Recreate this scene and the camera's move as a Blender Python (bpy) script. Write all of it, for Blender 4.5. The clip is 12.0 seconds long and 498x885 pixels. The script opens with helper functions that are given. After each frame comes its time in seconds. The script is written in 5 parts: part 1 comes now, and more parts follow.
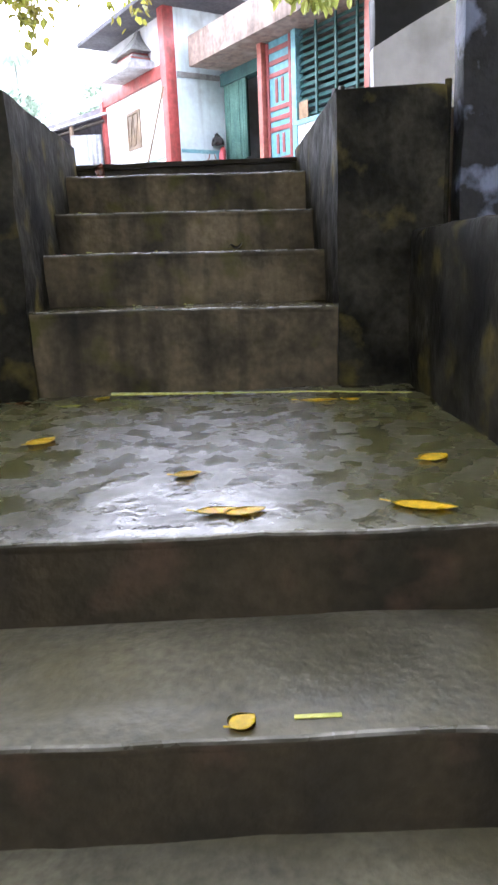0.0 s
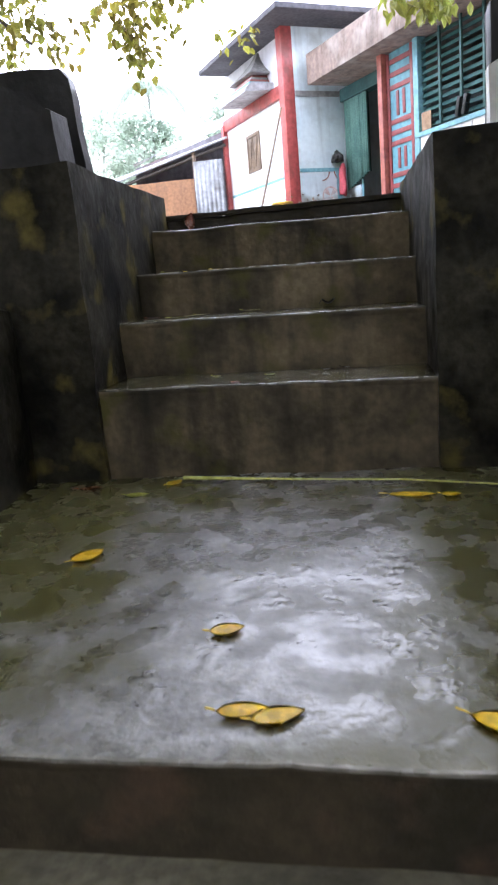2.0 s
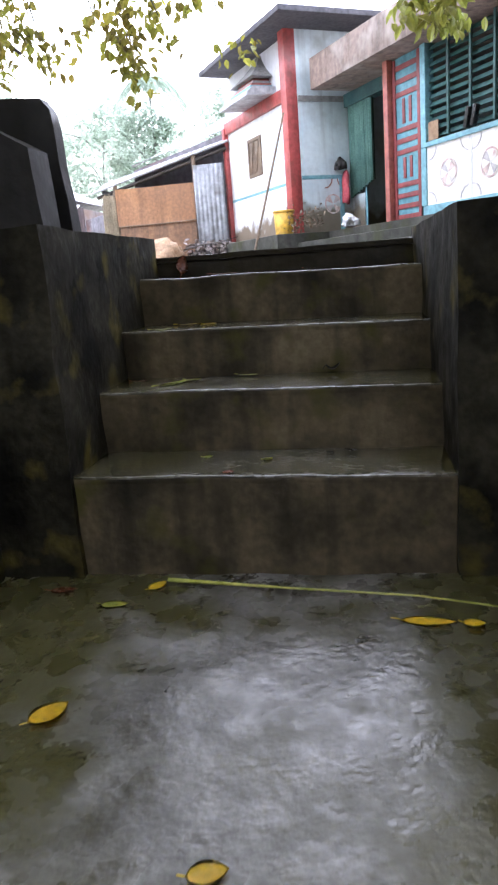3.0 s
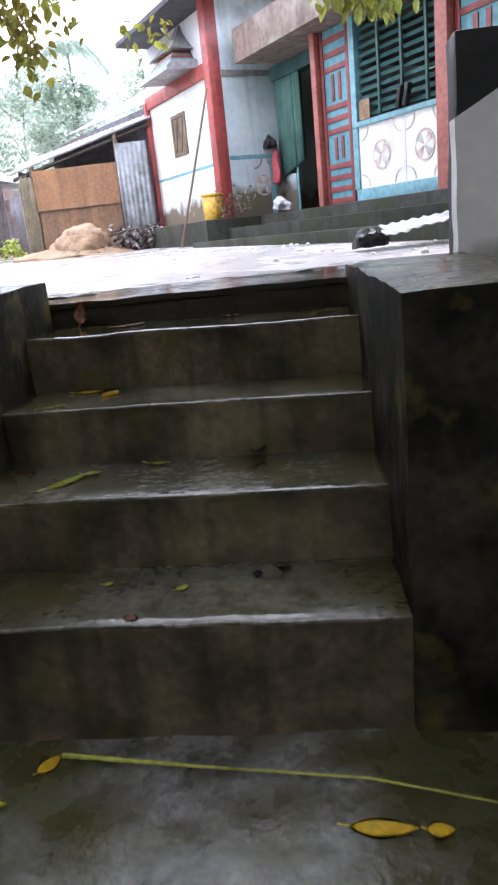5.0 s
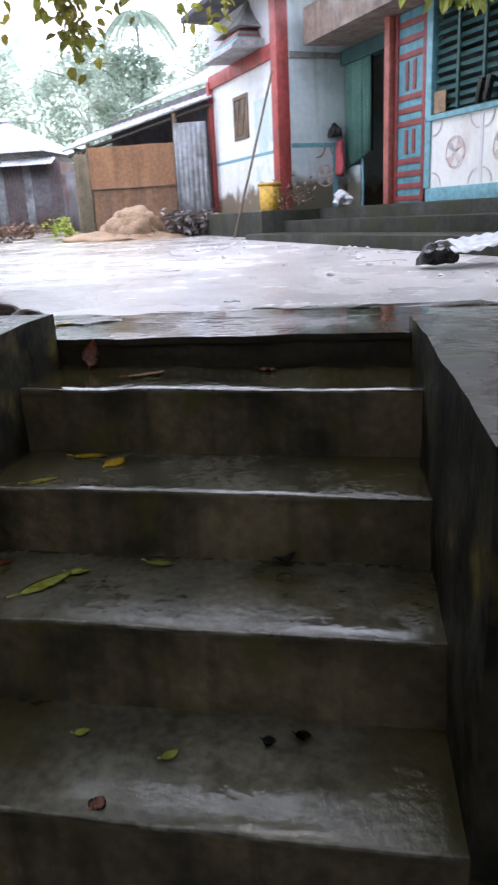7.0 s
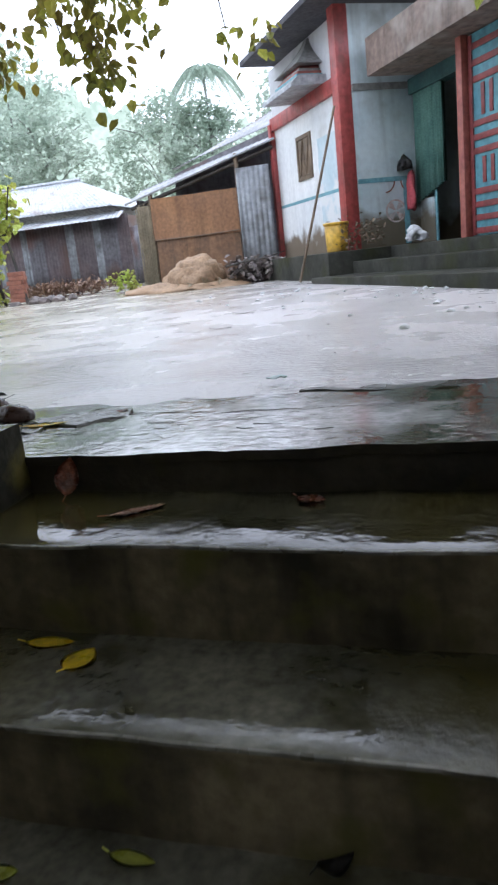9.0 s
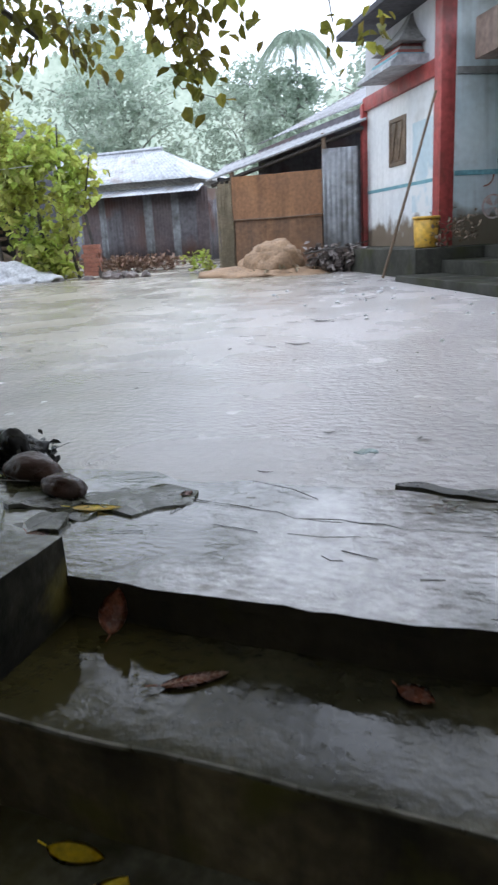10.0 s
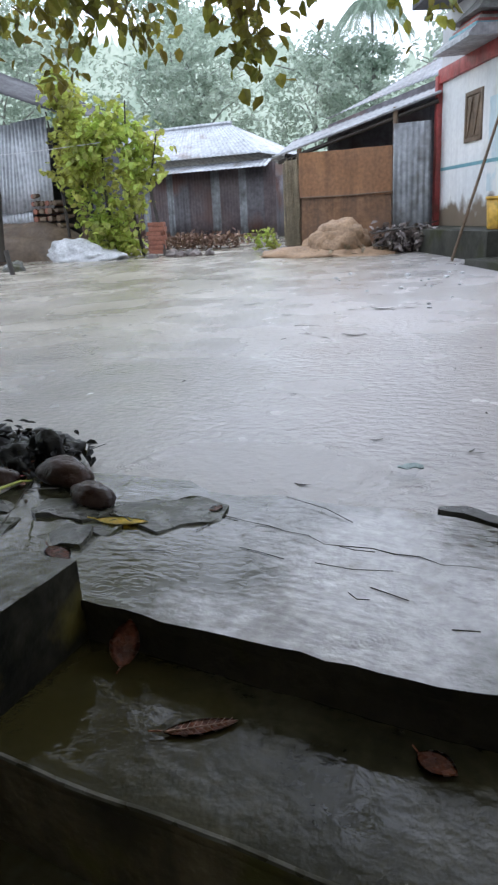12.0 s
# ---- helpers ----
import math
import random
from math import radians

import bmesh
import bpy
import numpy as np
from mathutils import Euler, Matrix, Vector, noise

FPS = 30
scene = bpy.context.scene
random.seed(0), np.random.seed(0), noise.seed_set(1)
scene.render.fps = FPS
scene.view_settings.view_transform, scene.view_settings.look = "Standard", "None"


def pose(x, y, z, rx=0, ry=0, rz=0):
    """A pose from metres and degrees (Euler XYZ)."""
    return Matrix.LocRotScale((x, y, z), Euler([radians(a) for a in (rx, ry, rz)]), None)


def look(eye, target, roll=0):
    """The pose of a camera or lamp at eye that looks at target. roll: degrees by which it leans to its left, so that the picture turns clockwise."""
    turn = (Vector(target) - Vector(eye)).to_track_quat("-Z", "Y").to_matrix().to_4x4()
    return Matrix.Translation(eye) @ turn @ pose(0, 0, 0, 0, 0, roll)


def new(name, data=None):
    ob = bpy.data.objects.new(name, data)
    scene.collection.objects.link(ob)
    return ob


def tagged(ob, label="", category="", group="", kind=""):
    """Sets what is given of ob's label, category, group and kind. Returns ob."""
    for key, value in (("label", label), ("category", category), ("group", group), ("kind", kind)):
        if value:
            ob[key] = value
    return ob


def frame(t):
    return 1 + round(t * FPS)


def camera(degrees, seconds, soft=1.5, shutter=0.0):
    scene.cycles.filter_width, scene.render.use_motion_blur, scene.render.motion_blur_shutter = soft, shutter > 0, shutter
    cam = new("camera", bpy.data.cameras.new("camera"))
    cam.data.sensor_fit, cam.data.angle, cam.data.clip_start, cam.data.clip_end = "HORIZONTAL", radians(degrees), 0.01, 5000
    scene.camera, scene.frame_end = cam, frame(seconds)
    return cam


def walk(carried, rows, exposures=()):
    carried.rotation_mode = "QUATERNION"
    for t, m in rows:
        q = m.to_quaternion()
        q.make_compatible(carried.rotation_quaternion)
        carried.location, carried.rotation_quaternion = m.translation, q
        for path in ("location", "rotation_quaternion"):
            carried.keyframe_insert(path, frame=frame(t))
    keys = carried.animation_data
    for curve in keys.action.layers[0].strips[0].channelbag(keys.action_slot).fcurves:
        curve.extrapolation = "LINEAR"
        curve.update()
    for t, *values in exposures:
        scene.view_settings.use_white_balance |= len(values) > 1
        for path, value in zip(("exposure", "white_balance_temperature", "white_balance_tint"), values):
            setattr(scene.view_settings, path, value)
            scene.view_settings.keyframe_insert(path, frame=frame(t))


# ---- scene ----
cam = camera(38.7, 12.0, soft=2.3, shutter=0.4)
PATH = [
    (0, (0.237, 1.831, 0.413), (0.251, 3.769, -0.081), -2.4),
    (0.5, (0.27, 1.868, 0.425), (0.283, 3.82, -0.008), -2.1),
    (1, (0.37, 1.985, 0.499), (0.16, 3.916, 0.023), -2.7),
    (1.5, (0.405, 2.043, 0.561), (0.022, 3.948, 0.088), -4.8),
    (2, (0.377, 2.137, 0.574), (0.03, 4.054, 0.125), -4.9),
    (2.5, (0.345, 2.274, 0.702), (0.006, 4.194, 0.256), -4.6),
    (4.3, (0.421, 2.772, 0.899), (0.051, 4.66, 0.352), -3.8),
    (4.5, (0.407, 2.791, 0.957), (0.088, 4.698, 0.446), -3.9),
    (5, (0.402, 2.895, 1.028), (0.205, 4.804, 0.465), -5.9),
    (5.5, (0.457, 3.07, 1.071), (0.209, 4.986, 0.551), -4.6),
    (6, (0.496, 3.152, 1.18), (0.127, 5.032, 0.604), -2.9),
    (6.5, (0.482, 3.204, 1.182), (0.031, 5.064, 0.601), -3.6),
    (7, (0.408, 3.333, 1.175), (0.087, 5.212, 0.569), -2.9),
    (7.2, (0.366, 3.376, 1.197), (0.088, 5.292, 0.695), -2.7),
    (9, (0.394, 3.986, 1.21), (-0.144, 5.85, 0.723), -6.3),
    (9.5, (0.353, 4.152, 1.305), (-0.234, 5.986, 0.767), -4.1),
    (10, (0.264, 4.309, 1.42), (-0.436, 6.1, 0.869), -3.2),
    (10.5, (0.317, 4.372, 1.474), (-0.501, 6.092, 0.863), -2.9),
    (11, (0.355, 4.412, 1.493), (-0.617, 6.055, 0.898), -4.0),
    (11.5, (0.315, 4.436, 1.485), (-0.614, 6.103, 0.868), -3.7),
    (12, (0.289, 4.428, 1.475), (-0.57, 6.13, 0.869), -3.0),
]
walk(cam, [(t, look(eye, target, roll)) for t, eye, target, roll in PATH],
     [(0.0, 2.95, 6150, 14), (1.5, 2.65, 6160, 14), (2.5, 2.15, 6220, 14), (4.5, 2.0, 6220, 14), (5.5, 1.65, 6180, 14), (6.5, 1.42, 6150, 13), (7.0, 1.37, 6150, 13), (9.0, 0.95, 6080, 7), (9.5, 0.9, 6100, 6), (10.0, 0.68, 6110, 6), (12.0, 0.56, 6090, 6)])

# ---- sky and light ----
world = bpy.data.worlds.new("overcast_sky")
scene.world = world
world.use_nodes = True
wt = world.node_tree
sky = wt.nodes.new("ShaderNodeTexSky")
sky.sky_type, sky.sun_disc = "NISHITA", False
sky.sun_elevation, sky.sun_rotation = radians(62), radians(20)
cloud = wt.nodes.new("ShaderNodeMix")
cloud.data_type = "RGBA"
cloud.inputs[0].default_value = 0.93
cloud.inputs[7].default_value = (9.5, 9.75, 11.2, 1)
wt.links.new(sky.outputs[0], cloud.inputs[6])
wt.links.new(cloud.outputs[2], wt.nodes["Background"].inputs[0])
wt.nodes["Background"].inputs[1].default_value = 0.15
sun = new("sun", bpy.data.lights.new("sun", "SUN"))
sun.data.energy, sun.data.angle, sun.data.color = 0.6, radians(25), (1.0, 0.97, 0.93)
sun.matrix_world = look((0, 0, 30), (-4, -14, 0))


# ---- materials ----
def material(name, base, second, scale=3.0, fine=30.0, rough=(0.5, 0.7), bump=0.2, stain=None, stain_at=(0.55, 0.7), stain_scale=1.5,
             streak=0.0, metal=0.0, island=0.0, specular=0.5, splash=None, grain=0.25, translucent=0.0, wave=0.0, wet=False, trodden=None, silt=None, ripple=None, rings=0.0):
    m = bpy.data.materials.new(name)
    m.use_nodes = True
    nt = m.node_tree
    nodes, link = nt.nodes, nt.links.new
    b = nodes["Principled BSDF"]
    geo = nodes.new("ShaderNodeNewGeometry")

    def noisy(sc, detail=6.0, stretch=None):
        n = nodes.new("ShaderNodeTexNoise")
        n.inputs["Scale"].default_value, n.inputs["Detail"].default_value = sc, detail
        if stretch:
            mp = nodes.new("ShaderNodeMapping")
            mp.inputs["Scale"].default_value = stretch
            link(geo.outputs["Position"], mp.inputs[0])
            link(mp.outputs[0], n.inputs["Vector"])
        else:
            link(geo.outputs["Position"], n.inputs["Vector"])
        return n.outputs["Fac"]

    def ramp(fac, a, c, lo=0.0, hi=1.0):
        r = nodes.new("ShaderNodeMapRange")
        r.inputs[1].default_value, r.inputs[2].default_value, r.inputs[3].default_value, r.inputs[4].default_value = a, c, lo, hi
        link(fac, r.inputs[0])
        return r.outputs[0]

    def mix(fac, a, c):
        x = nodes.new("ShaderNodeMix")
        x.data_type = "RGBA"
        link(fac, x.inputs[0]) if not isinstance(fac, float) else None
        for sock, v in ((x.inputs[6], a), (x.inputs[7], c)):
            if isinstance(v, tuple):
                sock.default_value = (*v, 1)
            else:
                link(v, sock)
        return x.outputs[2]

    big = noisy(scale)
    small = noisy(fine, 4.0)
    colour = mix(ramp(big, 0.35, 0.65), base, second)
    hsv = nodes.new("ShaderNodeHueSaturation")
    link(colour, hsv.inputs["Color"])
    link(ramp(small, 0.3, 0.7, 1 - grain, 1 + grain), hsv.inputs["Value"])
    colour = hsv.outputs[0]
    if streak:
        colour = mix(ramp(noisy(1.0, 5.0, (9, 9, 0.7)), 0.5, 0.68, 0.0, streak), colour, (0.012, 0.011, 0.01))
    if stain:
        colour = mix(ramp(noisy(stain_scale, 8.0), *stain_at, 0.0, 0.9), colour, stain)
    if splash:
        tint, low, high = splash
        sep = nodes.new("ShaderNodeSeparateXYZ")
        link(geo.outputs["Position"], sep.inputs[0])
        add = nodes.new("ShaderNodeMath")
        add.operation = "MULTIPLY_ADD"
        add.inputs[1].default_value = 0.7
        link(noisy(3.5, 6.0), add.inputs[0])
        link(sep.outputs[2], add.inputs[2])
        colour = mix(ramp(add.outputs[0], low + 0.35, high + 0.35, 0.9, 0.0), colour, tint)
    if trodden or silt:   # moss on the untrodden sides of a path, or silt washed to one side
        tint, centre, near, wide, amount = trodden or silt
        sx = nodes.new("ShaderNodeSeparateXYZ")
        link(geo.outputs["Position"], sx.inputs[0])
        off = nodes.new("ShaderNodeMath")
        off.operation = "SUBTRACT"
        off.inputs[1].default_value = centre
        link(sx.outputs[0], off.inputs[0])
        reach = off.outputs[0]
        if trodden:
            ab = nodes.new("ShaderNodeMath")
            ab.operation = "ABSOLUTE"
            link(reach, ab.inputs[0])
            reach = ab.outputs[0]
        ma = nodes.new("ShaderNodeMath")
        ma.operation = "MULTIPLY_ADD"
        ma.inputs[1].default_value = 1.1
        link(noisy(4.0, 8.0), ma.inputs[0])
        link(reach, ma.inputs[2])
        colour = mix(ramp(ma.outputs[0], near + 0.55, wide + 0.55, 0.0, amount), colour, tint)
    if island:
        h2 = nodes.new("ShaderNodeHueSaturation")
        link(colour, h2.inputs["Color"])
        link(ramp(geo.outputs["Random Per Island"], 0, 1, 1 - island, 1 + island), h2.inputs["Value"])
        link(ramp(geo.outputs["Random Per Island"], 0, 1, 0.5 - island * 0.05, 0.5 + island * 0.03), h2.inputs["Hue"])
        colour = h2.outputs[0]
    link(colour, b.inputs["Base Color"])
    gloss = noisy(scale * (1.1 if wet else 1.7), 7.0)
    link(ramp(gloss, *((0.47, 0.54) if wet else (0.38, 0.62)), *rough), b.inputs["Roughness"])
    b.inputs["Metallic"].default_value = metal
    b.inputs["Specular IOR Level"].default_value = specular
    if bump:
        bp = nodes.new("ShaderNodeBump")
        bp.inputs["Strength"].default_value, bp.inputs["Distance"].default_value = bump, 0.01
        height = noisy(fine * 0.7, 8.0)
        if wet:
            link(ramp(gloss, 0.46, 0.55, 0.12 * bump, bump), bp.inputs["Strength"])
        if wave:
            w = noisy(14.0, 3.0, (1, 2.2, 1))
            ad = nodes.new("ShaderNodeMath")
            ad.operation = "MULTIPLY_ADD"
            ad.inputs[1].default_value = wave
            link(w, ad.inputs[0])
            link(height, ad.inputs[2])
            height = ad.outputs[0]
        link(height, bp.inputs["Height"])
        link(bp.outputs[0], b.inputs["Normal"])
    if ripple:   # small waves and rain rings on the film of water
        size, strength, stretch = ripple
        rb = nodes.new("ShaderNodeBump")
        rb.inputs["Strength"].default_value, rb.inputs["Distance"].default_value = strength, 0.01
        surface = noisy(size, 2.5, stretch)
        if rings:
            cells = nodes.new("ShaderNodeTexVoronoi")
            cells.inputs["Scale"].default_value = 9.0
            link(geo.outputs["Position"], cells.inputs["Vector"])
            turn = nodes.new("ShaderNodeMath")
            turn.operation, turn.inputs[1].default_value = "MULTIPLY", 90.0
            link(cells.outputs["Distance"], turn.inputs[0])
            sine = nodes.new("ShaderNodeMath")
            sine.operation = "SINE"
            link(turn.outputs[0], sine.inputs[0])
            fade = nodes.new("ShaderNodeMath")
            fade.operation = "MULTIPLY"
            link(sine.outputs[0], fade.inputs[0])
            link(ramp(cells.outputs["Distance"], 0.08, 0.42, rings, 0.0), fade.inputs[1])
            total = nodes.new("ShaderNodeMath")
            link(surface, total.inputs[0])
            link(fade.outputs[0], total.inputs[1])
            surface = total.outputs[0]
        link(surface, rb.inputs["Height"])
        if bump:
            link(bp.outputs[0], rb.inputs["Normal"])
        link(rb.outputs[0], b.inputs["Normal"])
    if translucent:
        tr = nodes.new("ShaderNodeBsdfTranslucent")
        link(colour, tr.inputs[0])
        mx = nodes.new("ShaderNodeMixShader")
        mx.inputs[0].default_value = translucent
        link(b.outputs[0], mx.inputs[1])
        link(tr.outputs[0], mx.inputs[2])
        link(mx.outputs[0], nodes["Material Output"].inputs[0])
    return m


MOSS = (0.06, 0.065, 0.014)
M_landing = material("wet_landing", (0.14, 0.137, 0.13), (0.05, 0.048, 0.04), 8.0, 60, (0.12, 0.42), 0.22, (0.03, 0.029, 0.02), (0.55, 0.85), 12.0, specular=0.7, grain=0.45, trodden=((0.045, 0.042, 0.012), 0.1, 0.08, 0.38, 0.92), ripple=(60.0, 0.04, (1, 1.3, 1)))
M_tread = material("wet_concrete_tread", (0.055, 0.05, 0.03), (0.02, 0.019, 0.011), 5.0, 46, (0.02, 0.1), 0.3, (0.018, 0.017, 0.009), (0.54, 0.66), 7.0, wet=True, wave=0.1, specular=0.42, trodden=((0.04, 0.033, 0.009), 0.05, 0.15, 0.5, 0.8), ripple=(30.0, 0.06, (1, 1.5, 1)))
M_midtread = material("wet_olive_tread", (0.105, 0.1, 0.077), (0.048, 0.046, 0.034), 5.0, 50, (0.06, 0.26), 0.35, (0.03, 0.028, 0.013), (0.54, 0.68), 7.0, wet=True, wave=0.2, specular=0.6, grain=0.3, trodden=((0.05, 0.043, 0.013), 0.05, 0.15, 0.5, 0.8), ripple=(40.0, 0.07, (1, 1.4, 1)))
M_riser = material("mossy_concrete_riser", (0.135, 0.108, 0.066), (0.034, 0.029, 0.02), 5.0, 42, (0.4, 0.65), 0.4, (0.07, 0.064, 0.018), (0.55, 0.68), 7.0, 0.65, specular=0.15, grain=0.22)
M_lowriser = material("brown_mossy_riser", (0.046, 0.036, 0.021), (0.022, 0.019, 0.012), 5.0, 42, (0.4, 0.65), 0.45, (0.075, 0.048, 0.03), (0.58, 0.7), 7.0, 0.6, specular=0.2, grain=0.22)
M_kerb = material("black_mossy_kerb", (0.034, 0.028, 0.019), (0.012, 0.01, 0.008), 5.0, 34, (0.4, 0.65), 0.9, (0.03, 0.028, 0.009), (0.56, 0.66), 7.0, 0.5, specular=0.2)
M_wall = material("mouldy_concrete_wall", (0.036, 0.033, 0.024), (0.007, 0.007, 0.006), 5.5, 40, (0.45, 0.7), 0.6, (0.1, 0.082, 0.024), (0.57, 0.69), 6.0, 0.35, specular=0.06, grain=0.3)
M_dark = material("black_mould_wall", (0.022, 0.021, 0.021), (0.011, 0.011, 0.012), 2.0, 24, (0.4, 0.65), 0.6, (0.05, 0.05, 0.045), (0.6, 0.72), 3.0, 0.6, specular=0.3)
M_lowtread = material("wet_grey_tread", (0.088, 0.081, 0.055), (0.048, 0.044, 0.029), 4.0, 60, (0.28, 0.5), 0.3, (0.065, 0.056, 0.024), (0.45, 0.7), 4.5, specular=0.4, grain=0.35)
M_coping = material("wet_coping", (0.05, 0.048, 0.022), (0.024, 0.024, 0.013), 4.0, 34, (0.12, 0.36), 0.4, (0.085, 0.08, 0.066), (0.56, 0.7), 6.0)
M_yard = material("wet_sandy_yard", (0.37, 0.34, 0.285), (0.25, 0.226, 0.175), 1.1, 46, (0.16, 0.34), 0.6, (0.17, 0.152, 0.11), (0.47, 0.7), 0.9, wave=0.3, grain=0.3, silt=((0.52, 0.495, 0.505), -1.5, -1.3, 0.9, 0.82), ripple=(24.0, 0.3, (1, 1.5, 1)), rings=0.25)
M_apron = material("wet_cement_apron", (0.43, 0.415, 0.42), (0.36, 0.345, 0.345), 4.0, 40, (0.02, 0.09), 0.4, (0.2, 0.18, 0.15), (0.6, 0.72), 6.0, wave=0.3, wet=True, trodden=((0.04, 0.039, 0.015), 0.0, 0.14, 0.4, 0.95), specular=0.7, ripple=(28.0, 0.12, (1, 2.4, 1)), rings=0.08)
M_soil = material("wet_soil", (0.16, 0.115, 0.075), (0.1, 0.072, 0.048), 3.0, 18, (0.4, 0.7), 0.8)
M_sand = material("wet_brown_sand", (0.32, 0.21, 0.125), (0.22, 0.14, 0.08), 5.0, 30, (0.6, 0.8), 0.9)
M_white = material("white_limewash", grain=0.06, base=(0.78, 0.79, 0.78), second=(0.66, 0.69, 0.7), scale=1.2, fine=16, rough=(0.5, 0.7), bump=0.15, stain=(0.45, 0.46, 0.43), stain_at=(0.58, 0.75), stain_scale=1.6, streak=0.1, splash=((0.12, 0.075, 0.028), 1.46, 1.6))
M_halfwall = material("white_half_wall", grain=0.06, base=(0.78, 0.78, 0.75), second=(0.68, 0.68, 0.65), scale=1.6, fine=16, rough=(0.5, 0.7), bump=0.15, stain=(0.5, 0.46, 0.42), stain_at=(0.6, 0.74), stain_scale=2.4, streak=0.1)
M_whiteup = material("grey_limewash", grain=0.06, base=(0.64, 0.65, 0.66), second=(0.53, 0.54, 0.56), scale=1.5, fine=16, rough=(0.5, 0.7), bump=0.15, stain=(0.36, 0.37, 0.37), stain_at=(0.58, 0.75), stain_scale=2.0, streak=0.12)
M_red = material("red_paint", (0.4, 0.075, 0.068), (0.29, 0.055, 0.05), 3, 20, (0.35, 0.55), 0.15, (0.2, 0.06, 0.05), (0.56, 0.7), 3, 0.3)
M_doorred = material("dark_red_paint", (0.24, 0.045, 0.045), (0.17, 0.035, 0.035), 3, 20, (0.35, 0.55), 0.15, streak=0.2)
M_doorblue = material("worn_blue_paint", (0.11, 0.29, 0.34), (0.08, 0.22, 0.27), 3, 20, (0.35, 0.55), 0.15, streak=0.2)
M_porchwall = material("faded_blue_limewash", grain=0.06, base=(0.6, 0.68, 0.69), second=(0.47, 0.57, 0.6), scale=1.8, fine=16, rough=(0.5, 0.7), bump=0.15, stain=(0.34, 0.38, 0.37), stain_at=(0.55, 0.72), stain_scale=2.2, streak=0.25, splash=((0.1, 0.07, 0.028), 1.48, 1.68))
M_salmon = material("faded_red_paint", (0.38, 0.13, 0.1), (0.29, 0.09, 0.075), 3, 20, (0.4, 0.6), 0.15)
M_blue = material("light_blue_paint", (0.18, 0.38, 0.43), (0.14, 0.31, 0.36), 3, 20, (0.4, 0.6), 0.12)
M_faded = material("faded_wall_painting", (0.46, 0.33, 0.3), (0.6, 0.5, 0.46), 6, 20, (0.5, 0.7), 0.1, (0.72, 0.7, 0.66), (0.52, 0.66), 9)
M_fadedgrey = material("faded_grey_painting", (0.4, 0.38, 0.38), (0.55, 0.52, 0.5), 6, 20, (0.5, 0.7), 0.1)
M_nosing = material("worn_pale_nosing", (0.15, 0.143, 0.12), (0.07, 0.066, 0.05), 9, 40, (0.15, 0.4), 0.3, (0.035, 0.033, 0.02), (0.46, 0.6), 9)
M_teal = material("teal_paint", (0.038, 0.1, 0.095), (0.028, 0.078, 0.075), 3, 20, (0.4, 0.6), 0.12)
M_cloth = material("green_curtain_cloth", (0.11, 0.23, 0.19), (0.075, 0.17, 0.145), 5, 60, (0.8, 0.9), 0.2)
M_brownband = material("stained_slab_edge", (0.27, 0.2, 0.165), (0.17, 0.13, 0.11), 2.5, 18, (0.5, 0.7), 0.2, (0.36, 0.31, 0.27), (0.56, 0.7), 2.5, 0.5)
M_flake = material("flaking_pale_paint", (0.03, 0.03, 0.03), (0.014, 0.014, 0.016), 2.5, 26, (0.4, 0.65), 0.7, (0.16, 0.18, 0.25), (0.54, 0.6), 5.0, 0.5, specular=0.25)
M_gable = material("pale_weathered_cement", (0.86, 0.86, 0.87), (0.74, 0.74, 0.76), 2, 20, (0.35, 0.6), 0.35, (0.5, 0.5, 0.49), (0.6, 0.75), 4.0, 0.12, grain=0.06, splash=((0.2, 0.2, 0.16), 0.8, 0.98))
M_grey = material("grey_cement", (0.3, 0.3, 0.29), (0.2, 0.2, 0.19), 2, 20, (0.35, 0.6), 0.35, (0.1, 0.1, 0.08), (0.55, 0.7), 2.0, 0.4)
M_plinth = material("damp_plinth_cement", (0.06, 0.06, 0.05), (0.03, 0.031, 0.025), 2, 20, (0.45, 0.7), 0.4, (0.035, 0.038, 0.016), (0.5, 0.66), 3.0, 0.4, specular=0.12)
M_roofdark = material("dark_roof_sheet", (0.1, 0.1, 0.11), (0.07, 0.07, 0.08), 2, 20, (0.55, 0.75), 0.2, specular=0.15)
M_tin = material("galvanised_tin", (0.46, 0.48, 0.51), (0.34, 0.36, 0.38), 1.5, 14, (0.3, 0.55), 0.1, (0.22, 0.17, 0.14), (0.58, 0.72), 1.6, 0.25, metal=0.3)
M_tinroof = material("dull_tin_roof", (0.24, 0.25, 0.27), (0.17, 0.175, 0.19), 1.2, 14, (0.42, 0.6), 0.1, (0.14, 0.1, 0.08), (0.58, 0.72), 1.6, 0.25, metal=0.2)
M_doorsheet = material("blotched_tin_sheet", (0.3, 0.32, 0.34), (0.19, 0.2, 0.21), 2.2, 14, (0.35, 0.6), 0.15, (0.09, 0.085, 0.08), (0.52, 0.64), 2.6, 0.5, metal=0.2)
M_rustlow = material("dark_rusty_sheet", (0.2, 0.105, 0.05), (0.14, 0.075, 0.038), 1.6, 22, (0.5, 0.7), 0.25, (0.08, 0.045, 0.028), (0.56, 0.7), 1.4, 0.4)
M_tindark = material("weathered_tin_wall", (0.17, 0.165, 0.18), (0.11, 0.1, 0.11), 1.5, 14, (0.35, 0.6), 0.15, (0.14, 0.075, 0.06), (0.5, 0.65), 1.1, 0.4, metal=0.3)
